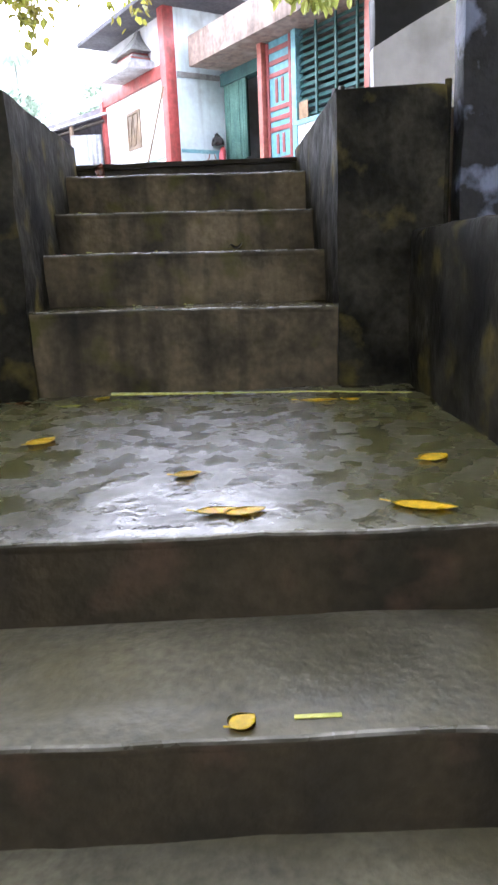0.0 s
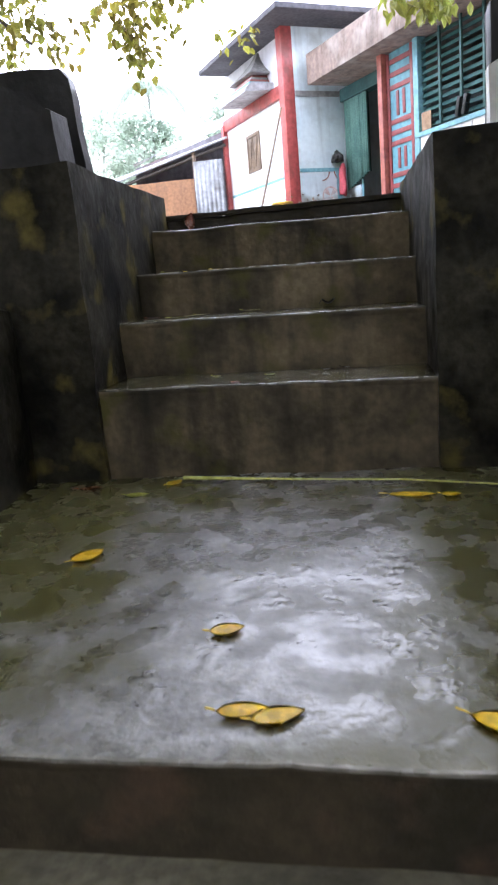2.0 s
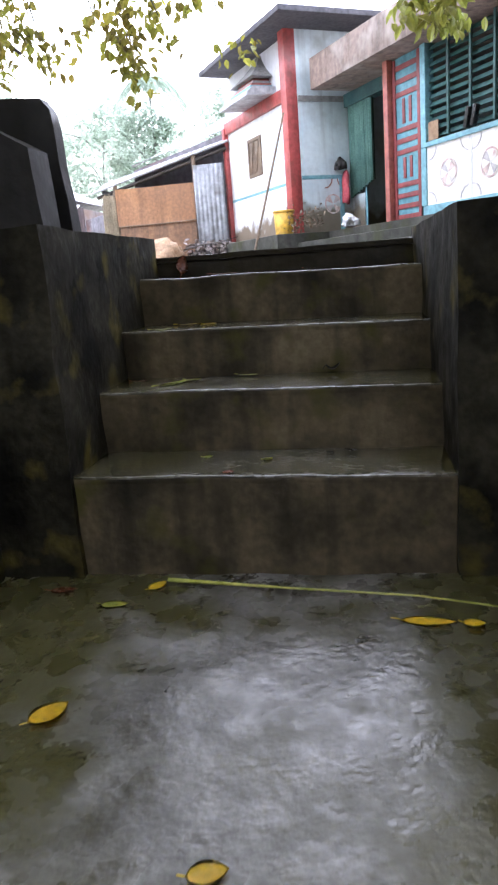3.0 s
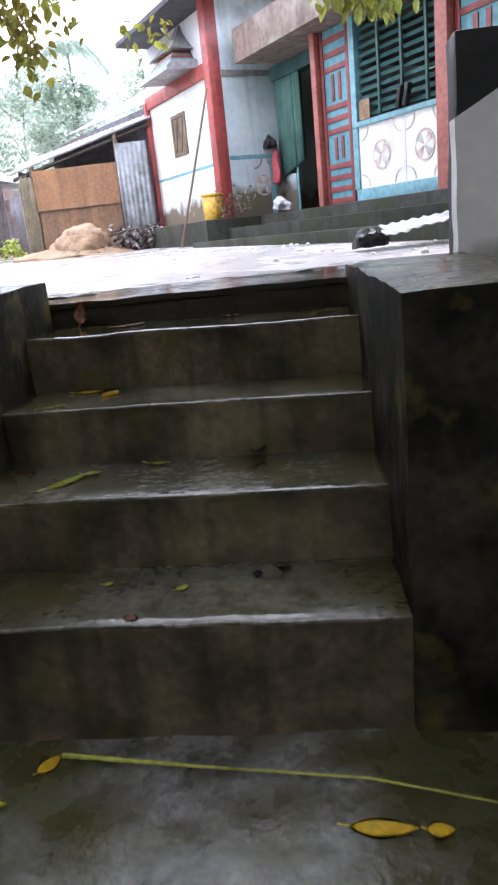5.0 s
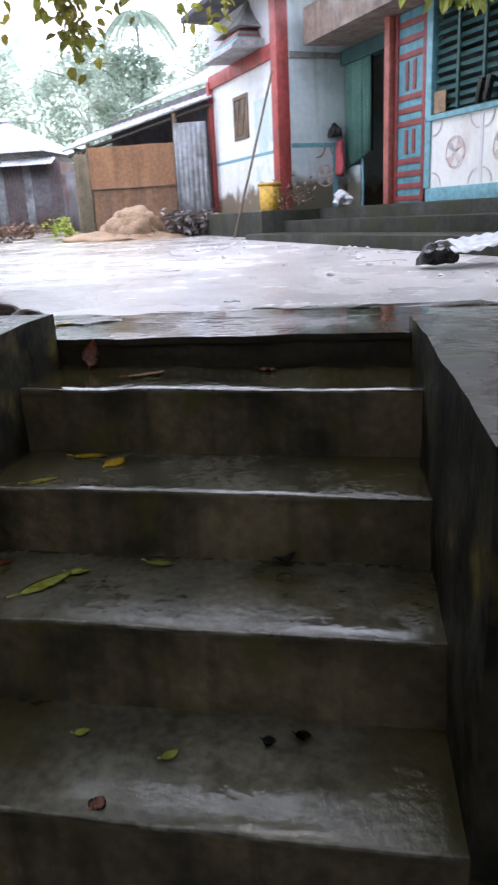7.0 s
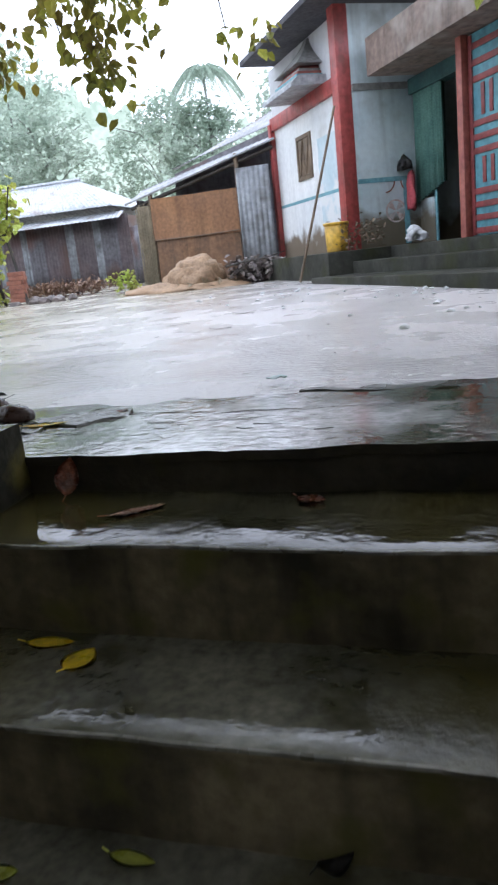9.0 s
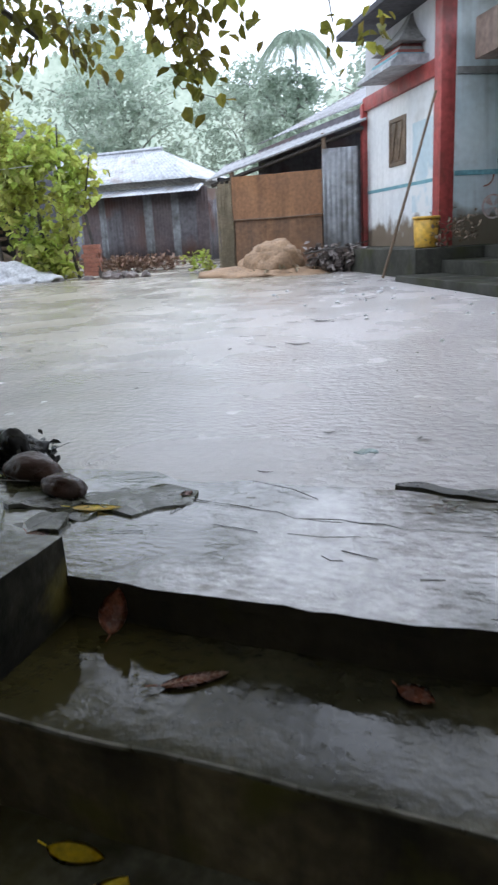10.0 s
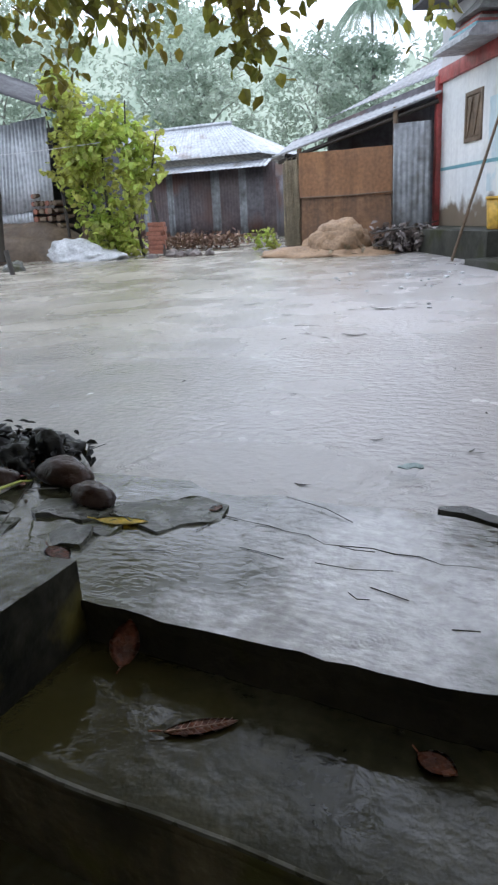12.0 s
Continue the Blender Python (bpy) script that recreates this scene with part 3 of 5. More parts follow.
# ---- tin shed beside the house ----
shed = group_of("tin_shed", pose(-0.07, 0, 0.03), "lean-to shed of rusty sheets under a tin roof", "shed")
part("panel", roughen(box(B(), -3.74, -2.37, 14.59, 14.62, 1.66, 2.27), 0.12, 0.014, 3), M_rust, shed, "rusty brown sheet-metal panel")
part("panel", roughen(box(B(), -3.72, -2.38, 14.615, 14.645, 1.0, 1.7), 0.12, 0.014, 3), M_rustlow, shed, "darker rusty lower panel")
part("batten", tube(B(), [(-3.74, 14.585, 1.67), (-3.0, 14.58, 1.665), (-2.38, 14.585, 1.68)], 0.009, 6), M_wood, shed)
sheet_bm = sheet(B(), 0.5, 1.45, pose(-2.35, 14.57, 1.08, 90, 0, 0), amp=0.006, sag=0.02)
part("door_sheet", sheet_bm, M_doorsheet, shed, "upright galvanised tin sheet", True)
part("mat_wall", roughen(box(B(), -3.98, -3.76, 14.62, 14.66, 1.0, 2.2), 0.1, 0.02, 4), M_mat, shed, "frayed bamboo mat")
q = random.Random(6)
for k in range(9):
    x0 = -3.995 + 0.026 * k
    part("cane", tube(B(), [(x0, 14.6 + q.uniform(-0.01, 0.01), 1.0), (x0 + q.uniform(-0.02, 0.02), 14.6, q.uniform(1.9, 2.3))], 0.008, 5), M_mat, shed)
part("post", tube(B(), [(-3.78, 14.68, 0.98), (-3.76, 14.69, 2.35)], 0.035), M_wood, shed)
part("post", tube(B(), [(-2.36, 14.7, 0.98), (-2.36, 14.7, 2.75)], 0.035), M_wood, shed)
part("side_wall", box(B(), -4.02, -3.98, 14.75, 16.3, 0.95, 2.3), M_tindark, shed, "dark weathered tin side")
part("inner_wall", prism(B(), [(-3.975, 0.95), (-1.6, 0.95), (-1.6, 3.42), (-3.9, 2.8)], 16.31, 16.36, "y"), M_tindark, shed, "dark back wall of weathered tin")


def patch(bm, a, b, c, d, waves=26, amp=0.007, rows=6):
    """Corrugated sheet over the corners a, b (front) and d, c (back), ribs from front to back."""
    a, b, c, d = map(Vector, (a, b, c, d))
    up = (b - a).cross(d - a).normalized()
    n = waves * 6
    grids = []
    for lift in (0.003, -0.003):
        grids.append([[bm.verts.new((a.lerp(b, i / n)).lerp(d.lerp(c, i / n), j / rows) + up * (lift + amp * math.sin(math.tau * i / 6))) for i in range(n + 1)] for j in range(rows + 1)])
    for g, flip in zip(grids, (False, True)):
        for j in range(rows):
            for i in range(n):
                q = (g[j][i], g[j][i + 1], g[j + 1][i + 1], g[j + 1][i])
                bm.faces.new(q[::-1] if flip else q)
    for j in (0, rows):
        for i in range(n):
            bm.faces.new((grids[0][j][i], grids[1][j][i], grids[1][j][i + 1], grids[0][j][i + 1]))
    return bm


part("roof", patch(B(), (-4.15, 14.66, 2.25), (-1.75, 14.66, 2.86), (-1.9, 16.3, 3.22), (-4.5, 16.3, 2.62)), M_tinroof, shed, "wet corrugated tin lean-to roof", True)
part("upper_roof", patch(B(), (-3.95, 16.35, 2.9), (-1.5, 16.35, 3.5), (-1.5, 18.2, 4.3), (-4.5, 18.2, 3.13), 34), M_tinroof, shed, "upper corrugated tin roof", True)
part("purlin", tube(B(), [(-4.1, 14.72, 2.18), (-1.8, 14.72, 2.77)], 0.03), M_bark, shed)
part("edge_strip", tube(B(), [(-4.17, 14.65, 2.255), (-3.0, 14.65, 2.55), (-1.75, 14.65, 2.868)], 0.02, 6), M_tin, shed, "pale wet edge of the roof sheet")

# ---- far hut ----
hut = group_of("far_hut", pose(0, 0, 0), "low hut of weathered tin with a hipped tin roof", "hut")
rng = random.Random(4)
x, k = -12.2, 0
while x < -6.35:
    w, mt = ((0.62, M_hutdark), (0.24, M_doorsheet), (0.5, M_hutdark), (0.2, M_doorsheet), (0.42, M_tindark))[k % 5]
    part("wall_sheet", sheet(B(), min(w, -6.25 - x), 1.58, pose(x, 19.3 + 0.02 * rng.random(), 1.0, 90, 0, 0), amp=0.008), mt, hut, "", True)
    x += w - 0.02
    k += 1
part("end_wall", box(B(), -6.32, -6.28, 19.34, 22.2, 0.95, 2.55), M_tindark, hut)
part("rear_wall", box(B(), -12.2, -6.33, 22.1, 22.14, 0.95, 2.55), M_tindark, hut)
part("roof", patch(B(), (-12.9, 19.05, 2.76), (-6.45, 19.05, 2.76), (-7.85, 20.4, 3.55), (-11.6, 20.4, 3.55), 60), M_tin, hut, "hipped corrugated tin roof", True)
part("hip", patch(B(), (-6.45, 19.05, 2.75), (-6.45, 22.3, 2.75), (-7.85, 20.45, 3.54), (-7.85, 20.4, 3.54), 24), M_tin, hut, "", True)
part("rear_roof", patch(B(), (-6.45, 22.3, 2.76), (-12.9, 22.3, 2.76), (-11.6, 20.4, 3.55), (-7.85, 20.4, 3.55), 40), M_tin, hut, "", True)
part("awning", patch(B(), (-10.0, 18.72, 2.46), (-6.2, 18.72, 2.46), (-6.3, 19.3, 2.64), (-10.0, 19.3, 2.64), 36), M_tin, hut, "low rusty tin awning", True)
part("ridge_cap", tube(B(), [(-11.7, 20.4, 3.57), (-7.8, 20.4, 3.57)], 0.05, 6), M_tin, hut)
part("sill_plank", box(B(), -12.2, -6.25, 19.22, 19.28, 0.95, 1.12, 0.01), M_wood, hut)
fence = group_of("tin_fence", pose(0, 0, 0), "low weathered tin fence between hut and shed", "fence")
part("sheet", sheet(B(), 1.6, 1.25, pose(-6.1, 19.0, 1.0, 90, 0, -50)), M_tindark, fence, "", True)
part("post", tube(B(), [(-5.1, 17.85, 0.95), (-5.1, 17.85, 2.3)], 0.04), M_wood, fence)

# ---- shed across the yard, on an earth bank ----
tin2 = group_of("old_tin_shed", pose(-8.7, 14.0, 1.0), "old shed clad in leaning corrugated tin sheets", "shed")
for k in range(4):
    part("sheet", sheet(B(), 0.72, 1.4, pose(-2.0 + 0.66 * k + 0.1, -0.02 + 0.012 * k, 0.74, 84, -3 if k % 2 else 2, 3)), M_tin, tin2, "leaning galvanised sheet", True)
part("low_sheet", sheet(B(), 1.2, 0.3, pose(-0.9, 0.06, 0.5, 90, 0, 0)), M_tin, tin2, "strip of tin at the wall foot", True)
part("wall", box(B(), -2.6, 1.2, 0.55, 0.62, -0.1, 2.05), M_roofdark, tin2, "dark weathered wall")
part("wall", box(B(), 1.13, 1.2, 0.63, 1.5, -0.1, 2.05), M_roofdark, tin2, "dark weathered wall")
part("roof", patch(B(), (-2.9, -0.35, 3.65), (1.38, -0.25, 2.1), (1.3, 1.7, 2.2), (-2.9, 1.7, 3.8), 44), M_roofdark, tin2, "dark rusty roof sheet", True)
part("post", tube(B(), [(1.26, 0.2, -0.2), (1.26, 0.2, 2.12)], 0.05), M_wood, tin2)
part("post", tube(B(), [(-2.6, 0.1, -0.2), (-2.6, 0.1, 3.5)], 0.05), M_wood, tin2)
bank = lump(B(), (-9.2, 14.0, 0.9), (2.1, 0.75, 0.72), 1.0, 5, 0.2, 4)
setting("earth_bank", bank, M_soil, "bare wet earth bank under the shed", "bank", True)

# ---- heaps and sacks in the yard ----
def heap(name, centre, radius, seed, mat, label, category, rough=0.35):
    return tagged(part(name, lump(B(), centre, radius, 1.0, seed, rough, 4), mat, None, "", True), label, category)


sand = B()
lump(sand, (-2.98, 13.45, 0.93), (0.95, 0.55, 0.14), 1.0, 3, 0.25, 4)
for k in range(9):
    q = random.Random(300 + k)
    r = q.uniform(0.0, 1.0)
    lump(sand, (-2.85 + q.uniform(-0.5, 0.45) * r, 13.5 + q.uniform(-0.2, 0.2) * r, 0.95), (0.34, 0.3, 0.44 * (1.05 - 0.62 * r)), 1.0, 80 + k, 0.3, 4)
for v in sand.verts:
    v.co += 0.018 * noise.noise_vector(v.co * 9)
sand_ob = tagged(part("sand_heap", sand, M_sand, None, "", True), "heap of wet brown sand by the shed", "heap", kind="stuff")
strawy = group_of("straw_scraps", pose(-2.9, 13.4, 1.0), "dry straw scattered over the sand heap", "straw", kind="stuff")
foliage("straw_blades", [(random.uniform(-0.5, 0.5), random.uniform(-0.3, 0.1), 0.0) for _ in range(26)], 9, (0.1, 0.06, 0.03), 0.1, M_mat, strawy, 17, 0.1)
rub = group_of("rubbish_heap", pose(-1.98, 13.55, 0.95), "small heap of wet grey-brown rubbish", "heap", kind="stuff")
foliage("dry_leaves", [(random.uniform(-0.28, 0.28), random.uniform(-0.15, 0.15), random.uniform(0.02, 0.28)) for _ in range(34)], 20, (0.07, 0.07, 0.04), 0.1, M_rubbish, rub, 15, 0.2)
sack = lump(B(), (0, 0, 0), (0.6, 0.34, 0.3), 1.0, 15, 0.45, 5)
for v in sack.verts:   # draped folds running down from the hump
    k = 1 - min(1, max(0, v.co.z / 0.3))
    v.co.x += 0.12 * k * noise.noise((v.co.x * 7, v.co.y * 3, 1)) - 0.12 * v.co.z
    v.co.z = v.co.z * (1 - 0.45 * max(0, v.co.x / 0.6)) + 0.035 * abs(noise.noise((v.co.x * 9, v.co.y * 3, v.co.z * 3)))
sack_ob = part("white_sack", sack, M_bag, None, "", True)
sack_ob.matrix_world = pose(-6.95, 13.5, 0.95)
tagged(sack_ob, "draped white plastic sack lying on the wet ground", "sack")
heap("white_sack", (-8.3, 13.9, 0.95), (0.45, 0.25, 0.12), 16, M_bag, "flattened pale plastic sack", "sack", 0.35)
heap("red_cloth", (-9.1, 13.2, 0.95), (0.6, 0.3, 0.26), 18, M_redcloth, "red cloth heap on the ground", "cloth", 0.3)
heap("stone", (-6.9, 11.9, 0.93), (0.16, 0.12, 0.14), 19, M_rubble, "pale stone beside the stump", "stone", 0.25)
tagged(part("stump", tube(B(), [(-6.5, 11.45, 0.88), (-6.58, 11.47, 1.22)], [0.035, 0.03]), M_bark), "short leaning dark stake in the ground", "stake")
weed = group_of("dry_weeds", pose(-6.0, 15.4, 1.03), "low brown dry weeds beside the path", "weeds", kind="stuff")
foliage("weed_blades", [(random.uniform(-1.0, 0.9), random.uniform(-0.3, 0.3), 0.07) for _ in range(40)], 34, (0.16, 0.12, 0.06), 0.08, M_straw, weed, 5, -0.6)
stack = group_of("brick_stack", pose(-5.95, 14.0, 1.0, 0, 0, 20), "small stack of worn red bricks", "bricks")
br = box(B(), -0.12, 0.12, -0.055, 0.055, 0, 0.065, 0.006)
first = part("brick", br, M_brick, stack)
for k in range(7):
    for j in range(2):
        if k or j:
            o = first.copy()
            scene.collection.objects.link(o)
            o.matrix_basis = pose(0.02 * random.uniform(-1, 1), 0.12 * j, 0.067 * k, 0, 0, random.uniform(-6, 6))

# ---- vine bush ----
bush = group_of("vine_bush", pose(-6.7, 14.0, 1.0), "bright yellow-green vine growing over bamboo poles", "bush")
for k in range(5):
    part("stem", tube(B(), [(-0.9 + 0.45 * k, 0.1 * (k % 2), -0.1), (-1.0 + 0.42 * k, 0.05, 1.0), (-1.1 + 0.5 * k, 0, 1.7 + 0.5 * (k % 3 == 0))], [0.03, 0.025, 0.012], 6), M_bark, bush)
rng = random.Random(21)
cl = []
for _ in range(52):    # tall column climbing the old shed's corner
    h = rng.random()
    cl.append((-0.6 + 0.45 * h * h * -0.5 + rng.gauss(0, 0.13), rng.uniform(-0.2, 0.2), 1.15 + 1.5 * h))
for _ in range(95):    # broad sloping mass over the poles
    cx = rng.uniform(-0.72, 0.78)
    top = 2.0 - 0.12 * abs(cx) - 0.35 * max(0.0, cx - 0.45) + 0.22 * math.sin(cx * 6.0 + 0.6)
    low = 0.85 + 0.35 * max(0.0, cx)
    cl.append((cx, rng.uniform(-0.3, 0.3), low + (top - low) * rng.random() ** 0.75))
for _ in range(34):    # low clump at the foot
    cl.append((rng.gauss(-0.05, 0.2), rng.uniform(-0.25, 0.25), rng.uniform(0.06, 0.62)))
for _ in range(16):    # loose trails
    cl.append((rng.uniform(-0.55, 0.7), rng.uniform(-0.2, 0.2), rng.uniform(0.5, 1.0)))
foliage("vine_leaves", cl, 15, (0.1, 0.12, 0.1), 0.125, M_bush, bush, 22, 0.6, "", 1.7)

# ---- trees ----
def tree(name, x, y, height, crown_r, seed, mat, label, base=1.05, leaf=0.27, clumps=62, per=55, lean=0.0, low=0.3, girth=1.0):
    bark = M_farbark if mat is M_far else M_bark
    rng = random.Random(seed)
    t = group_of(name, pose(x, y, base), label, "tree", "trees behind the yard")
    top = Vector((lean * height, 0, height * 0.8))
    pts = [Vector((lean * height * k / 5 + rng.uniform(-0.1, 0.1), rng.uniform(-0.1, 0.1), height * 0.8 * k / 5)) for k in range(6)]
    part("trunk", tube(B(), pts, [0.03 * girth * height * (1 - 0.16 * k) * 0.55 for k in range(6)], 8), bark, t)
    centres = []
    for k in range(7):
        a, h = rng.uniform(0, math.tau), rng.uniform(low, 0.75)
        p0 = Vector((lean * height * h, 0, height * h))
        p2 = p0 + Vector((math.cos(a) * crown_r * 0.75, math.sin(a) * crown_r * 0.75, height * rng.uniform(0.1, 0.25)))
        part("limb", tube(B(), [p0, p0.lerp(p2, 0.5) + Vector((0, 0, 0.2)), p2], [0.007 * height, 0.005 * height, 0.002 * height], 6), bark, t)
    for _ in range(clumps):
        a, r, h = rng.uniform(0, math.tau), math.sqrt(rng.random()), rng.uniform(low, 1.0)
        wide = crown_r * math.sin(math.pi * min(1, 0.18 + 0.8 * (h - low) / (1 - low))) ** 0.6
        centres.append((lean * height * h + math.cos(a) * r * wide, math.sin(a) * r * wide, height * h + rng.uniform(-0.4, 0.4)))
    foliage("crown", centres, per, (0.07 * height * 0.7, 0.07 * height * 0.7, 0.045 * height * 0.7), leaf, mat, t, seed)
    return t


def painted_haze_woods():
    """A plain pale, glowing backdrop of woods, rain haze painted into its colour, far behind everything."""
    n, rows = 1000, 4
    v, f = [], []
    for i in range(n + 1):
        a = radians(-75 + 175 * i / n)
        top = 19.0 + 6.0 * noise.noise((a * 5, 1.0, 0)) + 3.0 * noise.noise((a * 17, 4.0, 0)) + 2.2 * noise.noise((a * 60, 9.0, 0)) + 1.8 * noise.noise((a * 210, 3.0, 0)) + 12.0 * max(0.0, math.sin(a) - 0.25)
        for j in range(rows + 1):
            v.append((-95 * math.sin(a), 5 + 95 * math.cos(a), 0.5 + top * j / rows))
    for i in range(n):
        for j in range(rows):
            k = i * (rows + 1) + j
            f.append((k, k + 1, k + rows + 2, k + rows + 1))
    me = bpy.data.meshes.new("backdrop")
    me.from_pydata(v, [], f)
    m = bpy.data.materials.new("painted_haze_woods")
    m.use_nodes = True
    nt = m.node_tree
    # pale emission ramp: the rain haze is part of the colour, and it glows
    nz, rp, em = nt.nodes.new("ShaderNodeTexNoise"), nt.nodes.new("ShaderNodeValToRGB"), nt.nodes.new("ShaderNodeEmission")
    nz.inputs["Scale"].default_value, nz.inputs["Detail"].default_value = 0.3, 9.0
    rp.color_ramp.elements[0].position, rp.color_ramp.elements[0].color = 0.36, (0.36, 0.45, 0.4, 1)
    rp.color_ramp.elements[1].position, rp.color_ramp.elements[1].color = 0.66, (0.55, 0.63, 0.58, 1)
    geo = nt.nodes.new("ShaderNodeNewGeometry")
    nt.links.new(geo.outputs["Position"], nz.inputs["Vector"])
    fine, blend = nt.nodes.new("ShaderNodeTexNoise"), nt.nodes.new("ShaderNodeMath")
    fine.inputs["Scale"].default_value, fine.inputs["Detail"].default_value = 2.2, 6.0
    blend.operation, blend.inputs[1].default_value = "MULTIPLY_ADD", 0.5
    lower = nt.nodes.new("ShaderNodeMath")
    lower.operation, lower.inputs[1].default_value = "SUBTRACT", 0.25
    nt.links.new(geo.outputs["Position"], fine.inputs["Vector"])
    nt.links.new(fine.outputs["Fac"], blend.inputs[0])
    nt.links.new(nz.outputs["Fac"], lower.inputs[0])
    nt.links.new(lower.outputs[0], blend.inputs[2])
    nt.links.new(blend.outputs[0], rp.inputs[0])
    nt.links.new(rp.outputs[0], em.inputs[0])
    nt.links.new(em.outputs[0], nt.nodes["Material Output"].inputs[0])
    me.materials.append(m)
    tagged(new("backdrop", me), "glowing backdrop of far woods with rain haze painted in", "backdrop", kind="structure")


painted_haze_woods()
FAR = "leafy tree behind the yard, rain haze painted into its colour"
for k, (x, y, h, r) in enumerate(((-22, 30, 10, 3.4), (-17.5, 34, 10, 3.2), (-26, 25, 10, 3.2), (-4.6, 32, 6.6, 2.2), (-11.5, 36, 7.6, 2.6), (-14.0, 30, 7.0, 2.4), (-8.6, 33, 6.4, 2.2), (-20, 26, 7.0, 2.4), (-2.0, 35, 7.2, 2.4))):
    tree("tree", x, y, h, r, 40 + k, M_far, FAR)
yard_tree = tree("yard_tree", -8.35, 13.0, 6.0, 1.8, 77, M_leaf, "slim dark-barked tree beside the old tin shed", 1.0, 0.16, 40, 40, 0.12, 0.6, 1.7)
yard_tree["group"] = "trees in the yard"

# dense unseen trees added below and beside the stairs, to close and darken the place
for k, (x, y, h, r, b) in enumerate(((-3.0, -3.5, 8.0, 3.2, -0.95), (2.6, -4.0, 8.5, 3.4, -0.95), (0.0, -7.0, 9.0, 3.6, -0.95), (-6.5, -0.5, 7.5, 3.0, -0.95), (6.5, -0.5, 7.5, 3.0, -0.95), (4.6, 3.4, 6.0, 2.4, 0.4), (-5.2, 3.0, 6.0, 2.2, 0.4))):
    t = tree("tree", x, y, h, r, 140 + k, M_leaf, "unseen dense tree added to darken the stairs", b, 0.3, 130, 60, 0.0, 0.08)
    t["group"] = "trees below the stairs"

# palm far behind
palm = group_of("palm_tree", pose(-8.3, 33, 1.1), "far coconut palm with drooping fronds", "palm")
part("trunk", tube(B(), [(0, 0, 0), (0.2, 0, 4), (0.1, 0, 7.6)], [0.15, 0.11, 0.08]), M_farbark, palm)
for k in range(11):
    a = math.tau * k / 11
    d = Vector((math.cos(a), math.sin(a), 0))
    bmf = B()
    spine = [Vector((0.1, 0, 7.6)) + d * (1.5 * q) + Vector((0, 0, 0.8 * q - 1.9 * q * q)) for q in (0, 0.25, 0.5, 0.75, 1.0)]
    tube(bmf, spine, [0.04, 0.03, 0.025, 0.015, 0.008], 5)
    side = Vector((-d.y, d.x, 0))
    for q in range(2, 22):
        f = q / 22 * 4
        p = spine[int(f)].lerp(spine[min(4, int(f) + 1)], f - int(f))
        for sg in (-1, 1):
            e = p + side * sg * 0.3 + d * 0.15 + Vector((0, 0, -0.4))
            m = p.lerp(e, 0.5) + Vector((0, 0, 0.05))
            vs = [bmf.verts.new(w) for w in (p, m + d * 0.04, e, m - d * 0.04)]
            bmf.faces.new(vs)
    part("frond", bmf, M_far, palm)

# near tree whose twigs hang over the stair head
near = group_of("overhanging_tree", pose(-3.9, 6.3, 0.85), "broad tree whose wet leafy twigs hang over the stairs", "tree")
part("trunk", tube(B(), [(0, 0, 0), (0.1, 0.1, 1.2), (0.3, 0.2, 2.4), (0.6, 0.3, 3.4)], [0.2, 0.16, 0.13, 0.1], 12), M_bark, near)
rng = random.Random(9)


def limb(points, r):
    part("limb", tube(B(), points, [r, r * 0.75, r * 0.5, r * 0.25][:len(points)], 7), M_bark, near)


limb([(0.3, 0.2, 2.3), (1.2, 0.8, 2.4), (2.4, 1.2, 2.2), (3.2, 1.4, 1.75)], 0.06)
limb([(0.3, 0.2, 2.4), (1.5, 0.3, 2.9), (3.2, 0.5, 3.0), (4.9, 1.0, 2.6)], 0.06)
limb([(0.2, 0.1, 2.0), (0.8, 0.9, 2.1), (1.5, 1.2, 1.9), (1.9, 1.35, 1.55)], 0.045)
limb([(0.5, 0.3, 3.0), (1.6, -0.6, 3.3), (3.4, -1.0, 3.3), (4.6, -1.1, 3.1)], 0.06)
cl = []
def hanging(x):
    """How low the fringe hangs over the yard at x."""
    low = 2.3 - 0.07 * (x + 2.0)
    for at, wide, drop in ((-2.6, 0.3, 0.28), (-2.2, 0.14, 0.16), (-1.95, 0.12, 0.24), (-1.1, 0.1, 0.0)):
        low -= drop * max(0.0, 1 - abs(x - at) / wide)
    return low


for _ in range(95):   # skirt of hanging twigs
    x = rng.uniform(-3.5, -0.35)
    if -1.72 < x < -1.5 and rng.random() < 0.7:
        continue
    low = hanging(x)
    cl.append((x + 3.9, rng.uniform(7.1, 7.9) - 6.3, low + 0.6 * rng.random() ** 0.8 - 0.85))
for k in range(16):    # one long drooping twig
    cl.append((-1.14 + 3.9 + rng.uniform(-0.08, 0.08) * (1 - k / 24), 7.5 - 6.3 + rng.uniform(-0.08, 0.08), 2.1 + 0.03 * k - 0.85))
foliage("hanging_leaves", cl, 10, (0.06, 0.07, 0.05), 0.072, M_leaf, near, 31, 0.85, "", 1.2)
cl = []
for _ in range(2150):   # the crown reaches farther over the yard beside the path than over it
    x, z = rng.uniform(-4.2, 2.4), rng.uniform(3.35, 4.7)
    cl.append((x + 3.9, rng.uniform(1.2, 8.4 if x < -1.5 else 8.0) - 6.3, z - 0.85))
foliage("canopy_leaves", cl, 17, (0.16, 0.16, 0.1), 0.11, M_leaf, near, 32, 0.5)
for k in range(7):
    x = -3.2 + 0.42 * k
    part("twig", tube(B(), [(x + 3.9, 1.2, 2.2), (x + 4.0, 1.25, 1.75), (x + 4.05, 1.27, 1.42 + 0.1 * (k % 3))], [0.008, 0.005, 0.003], 5), M_bark, near)
